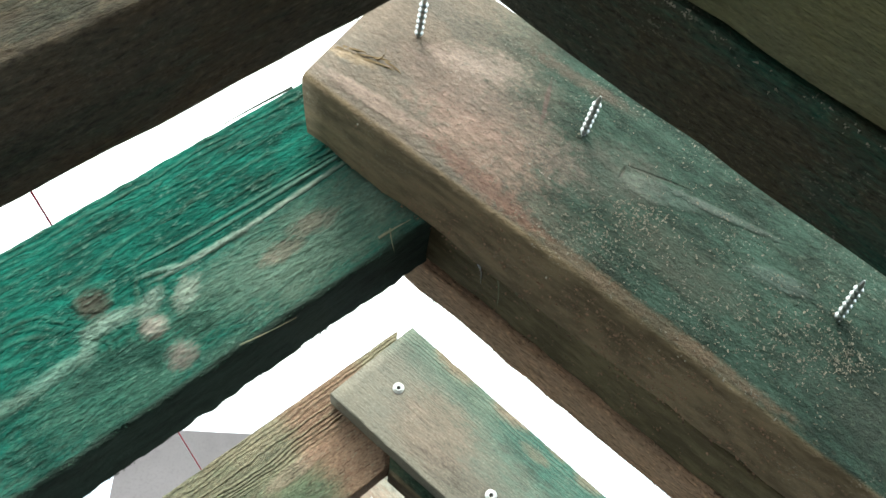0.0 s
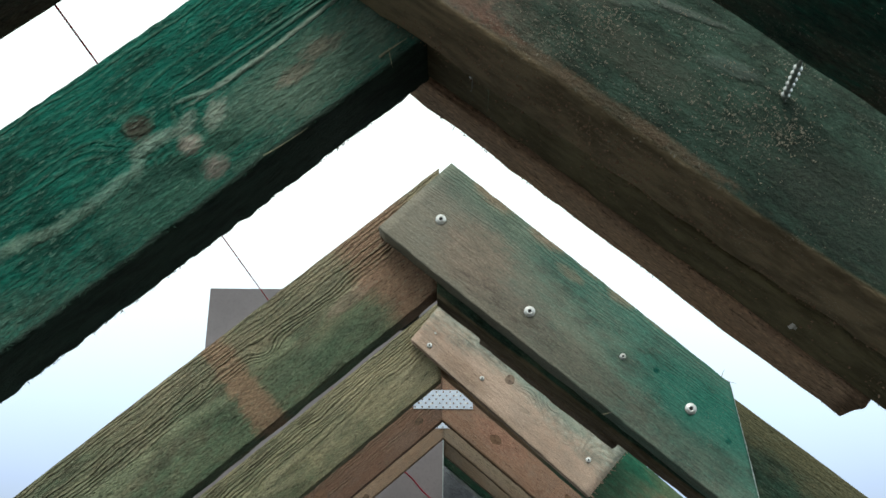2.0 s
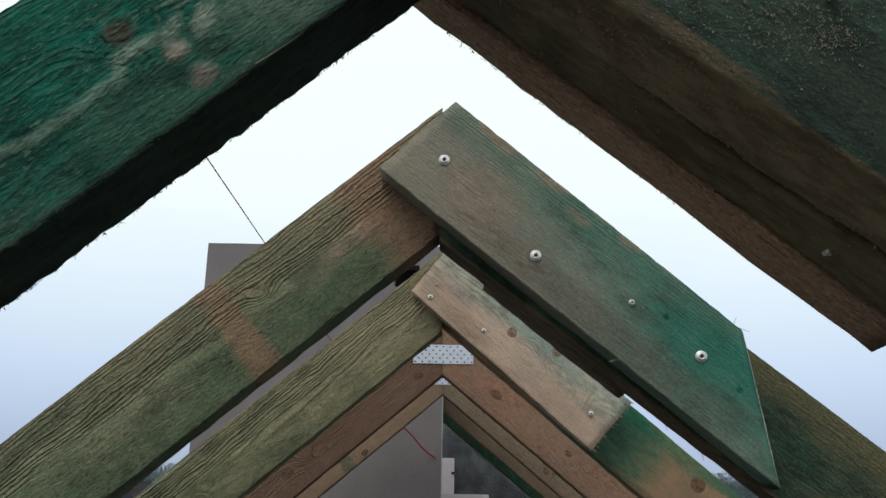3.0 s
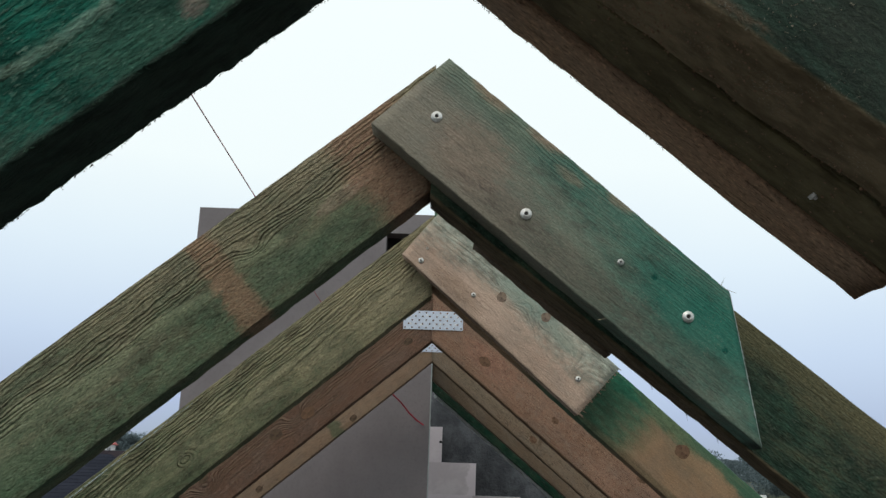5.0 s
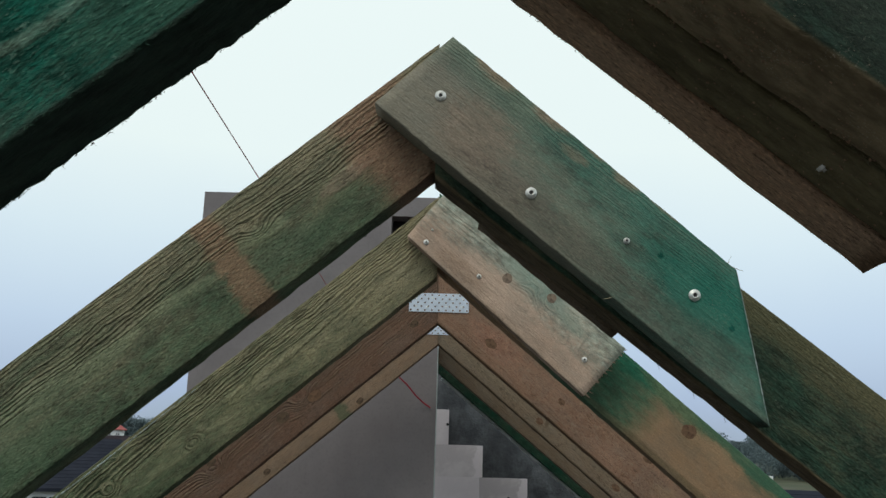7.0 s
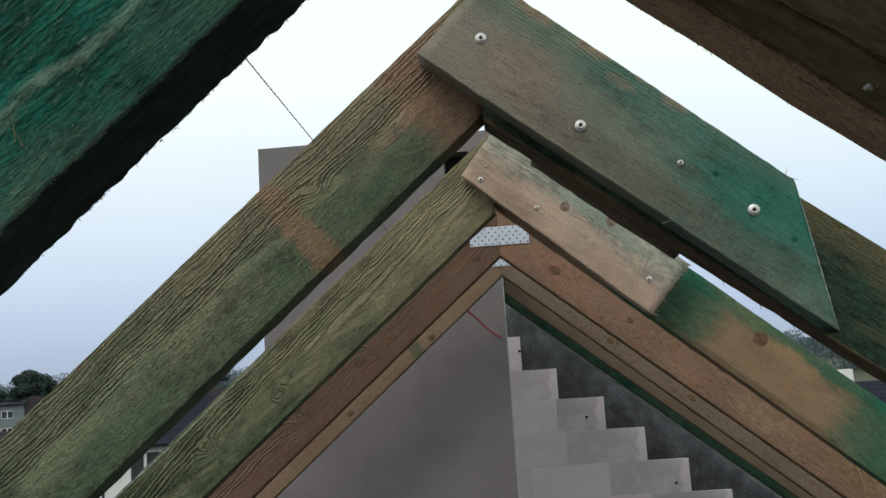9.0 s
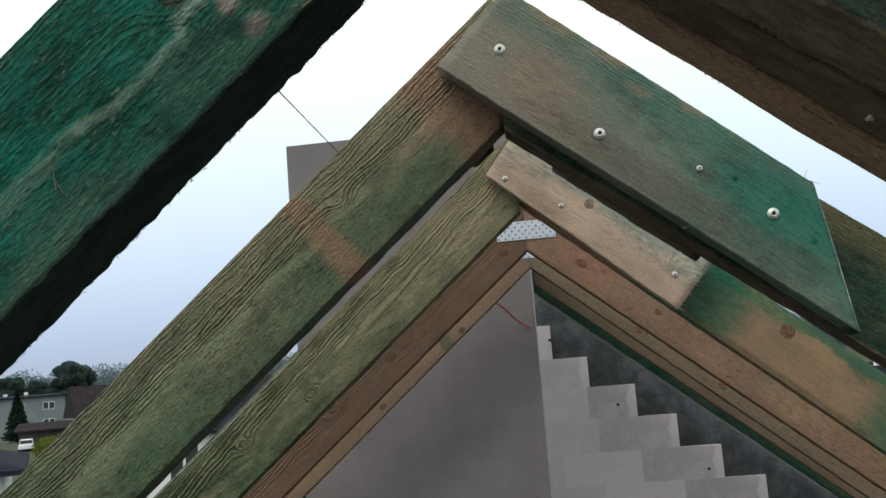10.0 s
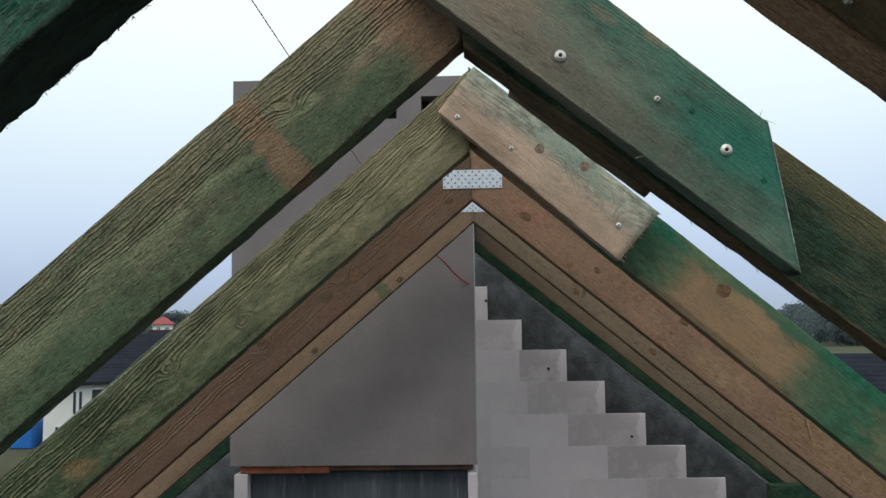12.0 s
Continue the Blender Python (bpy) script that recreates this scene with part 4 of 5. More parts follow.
# ---- steel plates, screws, twine ----
def perforated_plate(x0, x1, z0, z1, y, nx, nz):
    root = tagged(new("perforated_plate"), "galvanised perforated steel plate nailed across the ridge joint", "steel plate", "ridge plates")
    root.location = ((x0 + x1) / 2, y, (z0 + z1) / 2)
    ox, oz = root.location.x, root.location.z
    dx, dz = (x1 - x0) / nx, (z1 - z0) / nz
    verts, faces = [], []
    r = 0.0042
    for i in range(nx):
        for j in range(nz):
            cx, cz = x0 + (i + 0.5) * dx - ox, z0 + (j + 0.5) * dz - oz
            b = len(verts)
            out = [(-1, -1), (0, -1), (1, -1), (1, 0), (1, 1), (0, 1), (-1, 1), (-1, 0)]
            if (i + j) % 2 == 0:
                for ux, uz in out:
                    verts.append((cx + ux * dx / 2, -0.001, cz + uz * dz / 2))
                for ux, uz in out:
                    d = math.hypot(ux, uz)
                    verts.append((cx + ux * r / d, -0.001, cz + uz * r / d))
                for ux, uz in out:
                    d = math.hypot(ux, uz)
                    verts.append((cx + ux * r / d, 0.001, cz + uz * r / d))
                for k in range(8):
                    m = (k + 1) % 8
                    faces.append((b + k, b + m, b + 8 + m, b + 8 + k))
                    faces.append((b + 8 + k, b + 8 + m, b + 16 + m, b + 16 + k))
            else:
                for ux, uz in ((-1, -1), (1, -1), (1, 1), (-1, 1)):
                    verts.append((cx + ux * dx / 2, -0.001, cz + uz * dz / 2))
                faces.append((b, b + 1, b + 2, b + 3))
    b = len(verts)
    hx, hz = (x1 - x0) / 2, (z1 - z0) / 2
    verts += [(sx * hx, yy, sz * hz) for yy in (-0.001, 0.001) for sx, sz in ((-1, -1), (1, -1), (1, 1), (-1, 1))]
    for k in range(4):
        m = (k + 1) % 4
        faces.append((b + k, b + m, b + 4 + m, b + 4 + k))
    mesh_object("plate", verts, faces, mat_zinc, root)
    for fx, fz in ((0.12, 0.3), (0.12, 0.7), (0.3, 0.25), (0.4, 0.75), (0.62, 0.3), (0.72, 0.7), (0.88, 0.3), (0.9, 0.72)):
        v, f = lathe([(0.0045, 0.0), (0.0045, 0.0012), (0.002, 0.0022)], 10)
        nail = mesh_object("nail", v, f, mat_screw, root)
        nail.matrix_basis = pose(x0 + fx * (x1 - x0) - ox, -0.0012, z0 + fz * (z1 - z0) - oz, 90, 0, 0)
    return root


perforated_plate(-0.056, 0.206, 6.755, 6.838, 3.8485, 17, 5)
perforated_plate(-0.03, 0.17, 6.775, 6.845, 4.7685, 13, 5)


def screw_head(board, x, z, y, radius=0.0115):
    """A washer-head screw sunk flush in a board's face."""
    k = radius
    v, f = lathe([(k, -0.001), (k, 0.0012), (k * 0.9, 0.0022), (k * 0.62, 0.0034), (k * 0.56, 0.0048), (k * 0.40, 0.0052), (k * 0.34, 0.0034), (0.0005, 0.0030)], 24)
    head = mesh_object("screw", v, f, mat_screw, None, "zinc-plated washer-head screw", smooth=True)
    head.matrix_world = pose(x, y, z, 90, 0, 0)
    stick(head, board)
    # a near-black disc paints the shade in the drive recess
    v, f = lathe([(k * 0.36, 0.0), (k * 0.36, 0.0006)], 6)
    bit = mesh_object("recess", v, f, mat_recess, head, "dark disc for the shade in the drive recess")
    bit.matrix_parent_inverse = Matrix.Identity(4)
    bit.matrix_basis = pose(0, 0, 0.0036)


def screw_tip(board, x, z, y, length, tilt_x, tilt_z):
    """The threaded end of a long screw that has come through the board."""
    prof, h = [], -0.004
    while h < length - 0.012:
        prof += [(0.0022, h), (0.0022, h + 0.0016), (0.0040, h + 0.0030), (0.0044, h + 0.0038), (0.0040, h + 0.0046), (0.0022, h + 0.0060)]
        h += 0.0070
    prof += [(0.0024, h), (0.0022, h + 0.003), (0.0006, h + 0.008)]
    v, f = lathe(prof, 14)
    ob = mesh_object("screw", v, f, mat_thread, None, "threaded screw tip poking through")
    ob.matrix_world = pose(x, y, z, 90 + tilt_x, 0, tilt_z)
    stick(ob, board)


def knot(parent, x, z, y, r, material, label, seed, squash=0.8):
    """A knot standing a millimetre or two proud of a timber's face."""
    rng = np.random.default_rng(seed)
    n, verts, faces = 24, [(0, 0, 0.0005)], []
    wob = 1 + 0.10 * rng.normal(size=n)
    wob = (wob + np.roll(wob, 1) + np.roll(wob, -1)) / 3
    for q, h in ((0.45, 0.0004), (0.97, 0.0002), (1.0, -0.0030)):
        for i in range(n):
            a = 2 * math.pi * i / n
            verts.append((q * r * wob[i] * math.cos(a), q * r * squash * wob[i] * math.sin(a), h + 0.00015 * rng.normal()))
    for i in range(n):
        j = (i + 1) % n
        faces.append((0, 1 + i, 1 + j))
        for k in range(2):
            faces.append((1 + k * n + i, 1 + (k + 1) * n + i, 1 + (k + 1) * n + j, 1 + k * n + j))
    ob = mesh_object("knot", verts, faces, material, None, label)
    ob.matrix_world = pose(x, y, z, 90, 0, 0) @ pose(0, 0, 0, 0, 0, -38 if parent.matrix_basis[0][0] > 0 else 38)
    stick(ob, parent)


def ridge(parent, pts, y, width, height, material, name, label, seed=0):
    """A wavy raised streak on a face that looks to -y, through the (x, z) points."""
    rng = np.random.default_rng(seed)
    path = [Vector((x, 0, z)) for x, z in pts]
    fine_path = []
    for a, b in zip(path, path[1:]):
        k = max(2, int((b - a).length / 0.004))
        fine_path += [a.lerp(b, i / k) for i in range(k)]
    fine_path.append(path[-1])
    n = len(fine_path)
    verts, faces = [], []
    for i, q in enumerate(fine_path):
        d = (fine_path[min(n - 1, i + 1)] - fine_path[max(0, i - 1)]).normalized()
        side = Vector((-d.z, 0, d.x))
        w = width * (0.35 + 0.65 * math.sin(math.pi * (i + 0.5) / n)) * (1 + 0.3 * rng.normal())
        h = height * (0.8 + 0.3 * rng.normal())
        for u, v in ((-0.5, 0.0), (-0.25, 0.8), (0.1, 1.0), (0.5, 0.0)):
            c = q + side * (u * w)
            verts.append((c.x, y - v * h + 0.0008 * (v == 0), c.z))
    for i in range(n - 1):
        for k in range(3):
            faces.append((4 * i + k, 4 * i + k + 1, 4 * i + k + 5, 4 * i + k + 4))
    ob = mesh_object(name, verts, faces, material, None, label, smooth=True)
    stick(ob, parent)


def sliver_data(rng, start, way, length, width, curl=0.25):
    """A thin bent splinter, tapering to its tip."""
    way = Vector(way).normalized()
    across = way.orthogonal().normalized()
    up = way.cross(across)
    bend = Vector(rng.normal(size=3)) * curl
    verts, faces = [], []
    for i in range(5):
        q = i / 4
        c = Vector(start) + (way + bend * q) * (length * q)
        w = width * (1 - 0.85 * q)
        verts += [c + across * w, c + up * w, c - across * w, c - up * w]
    for i in range(4):
        for k in range(4):
            m = (k + 1) % 4
            faces.append((4 * i + k, 4 * i + m, 4 * i + 4 + m, 4 * i + 4 + k))
    return verts, faces


def splinter(parent, start, way, length, width=0.0009, material=None, seed=0, curl=0.25):
    v, f = sliver_data(np.random.default_rng(seed), start, way, length, width, curl)
    ob = mesh_object("splinter", v, f, material or mat_splinter, None, "thin torn wood or metal sliver")
    stick(ob, parent)


def fuzz_edge(parent, a, b, n, size, seed, material, spread=0.0007):
    """Torn fibres along a sawn edge from a to b."""
    rng = np.random.default_rng(seed)
    a, b = Vector(a), Vector(b)
    along = (b - a).normalized()
    verts, faces = [], []
    for _ in range(n):
        p = a.lerp(b, rng.random()) + Vector(rng.normal(size=3)) * spread
        way = along * rng.normal() * 1.6 + Vector((0, rng.normal() * 0.4, -0.7 - 0.4 * rng.random()))
        v, f = sliver_data(rng, p, way, size * (0.4 + rng.random() ** 2 * 1.6), 0.00035 + 0.0005 * rng.random())
        faces += [tuple(i + len(verts) for i in q) for q in f]
        verts += v
    ob = mesh_object("fibre_fringe", verts, faces, material, None, "ragged torn fibres along the sawn edge")
    stick(tagged(ob, kind="stuff"), parent)


def flakes(parent, blobs, n, y, seed):
    """Sawdust stuck to a face, thicker in the blobs (x, z, spread)."""
    rng = np.random.default_rng(seed)
    verts, faces = [], []
    for _ in range(n):
        bx, bz, br = blobs[rng.integers(len(blobs))]
        x, z = bx + rng.normal() * br, bz + rng.normal() * br * 0.6
        t, l, w = rng.random() * 3.14, 0.0004 + 0.0016 * rng.random() ** 4, 0.0003 + 0.0006 * rng.random() ** 2
        c, s_ = math.cos(t), math.sin(t)
        i = len(verts)
        for u, v in ((-1, -1), (1, -1), (1, 1), (-1, 1)):
            verts.append((x + u * l * c - v * w * s_, y - 0.0012 - 0.0008 * rng.random(), z + u * l * s_ + v * w * c))
        faces.append((i, i + 1, i + 2, i + 3))
    ob = mesh_object("sawdust", verts, faces, mat_chip, None, "pale sawdust flakes stuck to the face")
    stick(tagged(ob, kind="stuff"), parent)


def crumbs(parent, spots_fn, n, size, seed, material):
    """Grains of dirt and sawdust clinging to a face; spots_fn gives a place from two random numbers."""
    rng = np.random.default_rng(seed)
    verts, faces = [], []
    for _ in range(n):
        c = Vector(spots_fn(rng.random(), rng.random()))
        k = size * (0.35 + rng.random() ** 3)
        i = len(verts)
        for d in ((1, 0, 0), (0, 1, 0), (-1, 0, 0), (0, -1, 0), (0, 0, 1), (0, 0, -1)):
            verts.append(c + Vector(d) * k * (0.6 + 0.7 * rng.random()))
        faces += [(i, i + 1, i + 4), (i + 1, i + 2, i + 4), (i + 2, i + 3, i + 4), (i + 3, i, i + 4), (i + 1, i, i + 5), (i + 2, i + 1, i + 5), (i + 3, i + 2, i + 5), (i, i + 3, i + 5)]
    ob = mesh_object("dirt_layer", verts, faces, material, None, "clinging grains of dirt and sawdust")
    stick(tagged(ob, kind="stuff"), parent)


low_front = lambda x: 6.811 - 0.7587 * (x + 0.058)
crumbs(board_1, lambda u, v: (-0.04 + 0.62 * u, 0.668 + 0.086 * v, low_front(-0.04 + 0.62 * u) + 0.0008), 3200, 0.0015, 71, mat_crumb)
crumbs(board_1, lambda u, v: (-0.05 + 0.5 * u, 0.6596, low_front(-0.05 + 0.5 * u) + 0.006 + 0.19 * v * v), 420, 0.0008, 72, mat_chip)
crumbs(rafter_1r, lambda u, v: (0.08 + 0.6 * u, 0.768 + 0.068 * v, 6.7275 - 0.805 * (0.009 + 0.6 * u)), 400, 0.0016, 73, mat_crumb)
fuzz_edge(board_0, (0.05, 0.351, 6.728), (0.62, 0.351, 6.262), 220, 0.0014, 61, mat_chip, 0.0012)
fuzz_edge(rafter_0r, (0.10, 0.358, 6.690), (0.62, 0.358, 6.266), 70, 0.0012, 62, mat_chip, 0.003)
fuzz_edge(rafter_0l, (-0.5, 0.402, 6.239), (0.05, 0.402, 6.700), 200, 0.002, 63, mat_torn_dark, 0.0006)
# first pair, left: knots, raised grain, torn lower edges
splinter(rafter_1l, (0.030, 0.760, 6.716), (0.1, -0.3, -1.0), 0.030, 0.0011, seed=1)
splinter(rafter_1l, (0.020, 0.760, 6.705), (1.0, -0.2, 0.75), 0.035, 0.0018, seed=2)
splinter(rafter_1l, (-0.095, 0.760, 6.590), (1.0, -0.3, 0.4), 0.035, 0.0010, seed=3)
splinter(rafter_1l, (-0.36, 0.760, 6.43), (0.1, -0.3, 1.0), 0.028, 0.0008, seed=4)
splinter(rafter_1l, (-0.352, 0.760, 6.425), (-0.25, -0.3, 1.0), 0.024, 0.0008, seed=5)
splinter(rafter_1l, (-0.090, 0.846, 6.9365), (-0.0885, 0.0, -0.0690), 0.113, 0.0017, mat_torn_dark, 6, 0.01)
# a small bent metal nail, shaped with the splinter helper
splinter(rafter_1r, (0.116, 0.776, 6.694), (0.6, -0.3, -1.0), 0.024, 0.0016, mat_thread, 8)
splinter(rafter_1r, (0.136, 0.775, 6.677), (0.15, -0.25, -1.0), 0.022, 0.0013, mat_splinter, 9)
splinter(rafter_1r, (0.150, 0.772, 6.668), (0.5, -0.2, -1.0), 0.018, 0.0015, mat_splinter, 11)
splinter(board_1b, (0.085, 0.905, 6.712), (1.0, 0.15, -0.52), 0.016, 0.0014, mat_splinter, 7)
low1 = lambda x: 6.728 - 0.866 * (RIDGE - x)
fuzz_edge(rafter_1l, (-0.62, 0.851, low1(-0.62) + 0.002), (0.05, 0.851, low1(0.05) + 0.002), 495, 0.0019, 6, mat_torn_dark)
fuzz_edge(rafter_1l, (-0.5, 0.763, low1(-0.5) + 0.004), (0.04, 0.763, low1(0.04) + 0.004), 275, 0.0025, 7, mat_torn_green)
fuzz_edge(board_1b, (0.08, 0.907, 6.712), (0.52, 0.907, 6.357), 385, 0.0018, 8, mat_torn_brown)
fuzz_edge(board_1, (0.0, 0.756, 6.767), (0.6, 0.756, 6.312), 88, 0.0030, 9, mat_torn_brown)
# its front board: scrapes, sawdust, torn end
ridge(board_1, [(0.125, 6.749), (0.146, 6.735), (0.165, 6.721)], 0.6605, 0.005, 0.0010, mat_scrape, "scrape", "pale fresh scrape", 9)
for i in range(9):
    q = i / 8
    splinter(board_1, (-0.030 + 0.045 * q, 0.6602, 6.846 - 0.014 * q + 0.004 * math.sin(9 * q)), (1.0, -0.12, -0.32 + 0.2 * math.sin(5 * q)), 0.026, 0.0016, mat_torn_yellow, 20 + i)
flakes(board_1, [(0.20, 6.68, 0.03), (0.25, 6.66, 0.035), (0.31, 6.60, 0.04), (0.36, 6.56, 0.035), (0.12, 6.78, 0.05), (0.30, 6.70, 0.06), (0.38, 6.60, 0.03), (0.40, 6.57, 0.015), (0.24, 6.69, 0.015)], 1500, 0.660, 12)
fuzz_edge(rafter_1r, (0.08, 0.842, 6.722), (0.75, 0.842, 6.183), 110, 0.0023, 10, mat_torn_brown)
# second pair
fuzz_edge(rafter_2r, (0.25, 1.826, 6.575), (0.95, 1.826, 6.024), 198, 0.0026, 13, mat_torn_brown)
fuzz_edge(rafter_2l, (-1.0, 1.824, 5.83), (0.05, 1.824, 6.704), 160, 0.003, 14, mat_torn_dark)
fuzz_edge(board_2, (0.62, 1.684, 6.54), (0.655, 1.684, 6.512), 26, 0.012, 15, mat_torn_green)
splinter(board_2, (0.628, 1.682, 6.532), (1.0, -0.1, -0.55), 0.055, 0.0013, seed=31)
splinter(board_2, (0.64, 1.682, 6.524), (0.2, -0.2, 1.0), 0.022, 0.0010, seed=32)
splinter(board_2, (0.40, 1.679, 6.452), (1.0, -0.3, 0.1), 0.020, 0.0010, seed=33)
for sx, sz, k in ((0.53, 6.35, 0.018), (0.60, 6.295, 0.015), (0.47, 6.40, 0.020), (0.66, 6.25, 0.014), (0.72, 6.21, 0.012)):
    splinter(rafter_2r, (sx, 1.81, sz - 0.002), (0.35, -0.1, -1.0), k, 0.0009, mat_torn_dark, int(1000 * sx))
ridge(board_2, [(0.657, 6.512), (0.680, 6.372), (0.7025, 6.226)], 1.6795, 0.0020, 0.0006, mat_pale, "cut_edge", "pale freshly sawn end edge", 34)
# third pair
for sx, sz, k in ((0.301, 6.714, 0.018), (0.444, 6.652, 0.017)):
    knot(board_3, sx, sz, 2.8275, k, knot_grey, "grey-brown knot with rings", int(1000 * sx), 0.95)
knot(rafter_3r, 0.902, 6.246, 2.9295, 0.025, knot_brown, "round brown knot", 41, 0.95)
fuzz_edge(board_3, (0.55, 2.831, 6.35), (0.675, 2.831, 6.49), 50, 0.010, 42, mat_torn_brown)
top3 = lambda d, up=0.196: (RIDGE - 0.7638 * d - 0.6454 * up, 6.72 - 0.6454 * d + 0.7638 * up)
ridge(rafter_3l, [top3(d, 0.196 + 0.003 * math.sin(9 * d)) for d in (0.80, 0.95, 1.1, 1.25, 1.4, 1.55, 1.7, 1.8)], 2.892, 0.006, 0.004, mat_pale, "foil_edge", "pale foil edge along the rafter's top", 47)
splinter(rafter_3l, (*top3(1.17, 0.19)[:1], 2.888, top3(1.17, 0.19)[1]), (1.0, -0.3, 0.12), 0.075, 0.0016, mat_splinter, 48)
rng_e = np.random.default_rng(46)
for i in range(26):
    q = (i + rng_e.random()) / 26
    splinter(board_3, (0.543 + 0.134 * q, 2.829 + 0.02 * rng_e.random(), 6.346 + 0.152 * q), (0.76, 0.1 * rng_e.normal(), -0.65 + 0.25 * rng_e.normal()), 0.008 + 0.011 * rng_e.random() ** 2, 0.0040, mat_board_end, 200 + i)
fuzz_edge(rafter_3l, (-1.4, 2.892, 5.735), (-0.1, 2.892, 6.83), 70, 0.012, 45, mat_torn_green)
# fourth and fifth pairs
for sx, sz, k in ((0.307, 6.625, 0.028), (0.614, 6.381, 0.018), (0.673, 6.442, 0.016), (0.980, 6.152, 0.024), (1.146, 6.064, 0.018)):
    knot(rafter_4r, sx, sz, 3.8515, k, knot_brown, "red-brown knot", int(1000 * sx), 0.7)
for sx, sz, k in ((-0.449, 6.378, 0.034), (-0.576, 6.281, 0.030), (-0.866, 6.087, 0.022), (-0.03, 6.70, 0.02)):
    knot(rafter_4l, sx, sz, 3.8515, k, knot_brown if k > 0.03 else knot_dark, "dark brown knot", int(2000 - 1000 * sx), 0.7)
splinter(rafter_4r, (1.467, 3.851, 5.781), (0.28, -0.02, -1.0), 0.22, 0.006, mat_torn_yellow, 51)
for sx, sz in ((-0.335, 6.410), (-0.804, 6.030)):
    knot(rafter_5l, sx, sz, 4.7715, 0.022, knot_dark, "dark knot", int(3000 - 1000 * sx), 0.7)
for sx, sz in ((0.62, 6.33), (1.02, 6.0)):
    knot(rafter_5r, sx, sz, 4.7715, 0.024, knot_brown, "brown knot", int(3000 + 1000 * sx), 0.7)

for sx, sz in ((0.078, 6.856), (0.261, 6.658), (0.574, 6.464)):
    screw_head(board_2, sx, sz, 1.679)
screw_head(board_2, 0.446, 6.567, 1.679, 0.0065)
for sx, sz, k in ((0.033, 6.826, 0.009), (0.208, 6.717, 0.008), (0.548, 6.457, 0.009), (0.052, 6.868, 0.004)):
    screw_head(board_3, sx, sz, 2.827, k)
for sx, sz in ((0.044, 6.867), (0.196, 6.772), (0.402, 6.606)):
    screw_tip(board_1, sx, sz, 0.662, 0.052, -4 if sx < 0.3 else -14, 3 if sx < 0.3 else -1)
tip = mesh_object("nail", *lathe([(0.0052, -0.002), (0.0052, 0.0015), (0.0022, 0.0030), (0.0018, 0.0050)], 10), mat_screw, None, "small pale nail point under the rafter")
tip.matrix_world = pose(0.444, 0.805, 6.428, 180, -39, 0)
stick(tip, rafter_1r)


def twine(points, radius=0.0010, label="thin taut red builder's string running over the rafters"):
    """A thin builder's line through the points."""
    cu = bpy.data.curves.new("string_line", "CURVE")
    cu.dimensions, cu.bevel_depth, cu.bevel_resolution = "3D", radius, 2
    sp = cu.splines.new("POLY")
    sp.points.add(len(points) - 1)
    for p, q in zip(sp.points, points):
        p.co = (*q, 1)
    cu.materials.append(mat_string)
    return tagged(new("string_line", cu), label, "string")


twine([(-0.287, -0.9, 6.722), (-0.2926, 0.9, 6.711), (-0.3107, 4.87, 6.686), (-0.32, 6.8, 6.674)])
twine([(-0.26, 4.95, 6.66), (-0.10, 5.1, 6.525), (-0.05, 5.16, 6.468), (-0.005, 5.19, 6.43), (0.035, 5.203, 6.405)], 0.0042, "red cord end hanging against the chimney")


# ---- surroundings ----
mat_ground = grainy("grass_ground", (0.035, 0.048, 0.02), (0.062, 0.058, 0.034), 0.05, 0.6, 0.95, 0.6, 0.05)
mat_white = grainy("white_plaster", (0.78, 0.78, 0.76), (0.7, 0.7, 0.69), 0.4, 20.0)
mat_greywall = grainy("grey_plaster", (0.20, 0.235, 0.24), (0.165, 0.195, 0.20), 0.4, 12.0)
mat_pane = grainy("window_glass", (0.03, 0.035, 0.04), (0.05, 0.055, 0.06), 0.5, 5.0, 0.12, 0.0, 0.001, 0.6)
mat_frame = grainy("white_window_frame", (0.75, 0.76, 0.77), (0.68, 0.69, 0.7), 2.0, 30.0, 0.5)
mat_slate_roof = grainy("anthracite_tiles", (0.016, 0.018, 0.026), (0.024, 0.027, 0.038), 0.8, 9.0, 0.85, 0.3, 0.02, 0.05)
mat_brown_roof = grainy("brown_tiles", (0.028, 0.023, 0.027), (0.040, 0.032, 0.036), 0.8, 9.0, 0.8, 0.3, 0.02, 0.05)
mat_red_roof = grainy("red_tiles", (0.33, 0.09, 0.085), (0.26, 0.07, 0.07), 0.8, 9.0, 0.7, 0.3, 0.02)
mat_blue = grainy("blue_plastic", (0.02, 0.16, 0.5), (0.02, 0.12, 0.4), 1.0, 12.0, 0.4)
mat_bark = grainy("bark", (0.09, 0.07, 0.05), (0.05, 0.04, 0.03), 3.0, 30.0)
mat_fence = grainy("weathered_fence", (0.17, 0.13, 0.085), (0.11, 0.085, 0.06), 3.0, 30.0)
mat_fence_dark = grainy("dark_boarding", (0.03, 0.026, 0.022), (0.05, 0.042, 0.034), 1.0, 9.0)
# leaf colours are lifted and blued to paint in distance haze
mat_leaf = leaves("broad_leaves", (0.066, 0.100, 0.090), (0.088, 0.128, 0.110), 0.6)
mat_leaf_haze = leaves("haze_tinted_leaves", (0.135, 0.175, 0.185), (0.155, 0.195, 0.205), 0.85)
mat_hedge = leaves("hedge_leaves", (0.10, 0.13, 0.02), (0.17, 0.19, 0.04))
mat_conifer = leaves("conifer_needles", (0.012, 0.03, 0.02), (0.025, 0.05, 0.03))
mat_tarmac = grainy("tarmac", (0.055, 0.055, 0.058), (0.075, 0.075, 0.075), 0.3, 8.0)
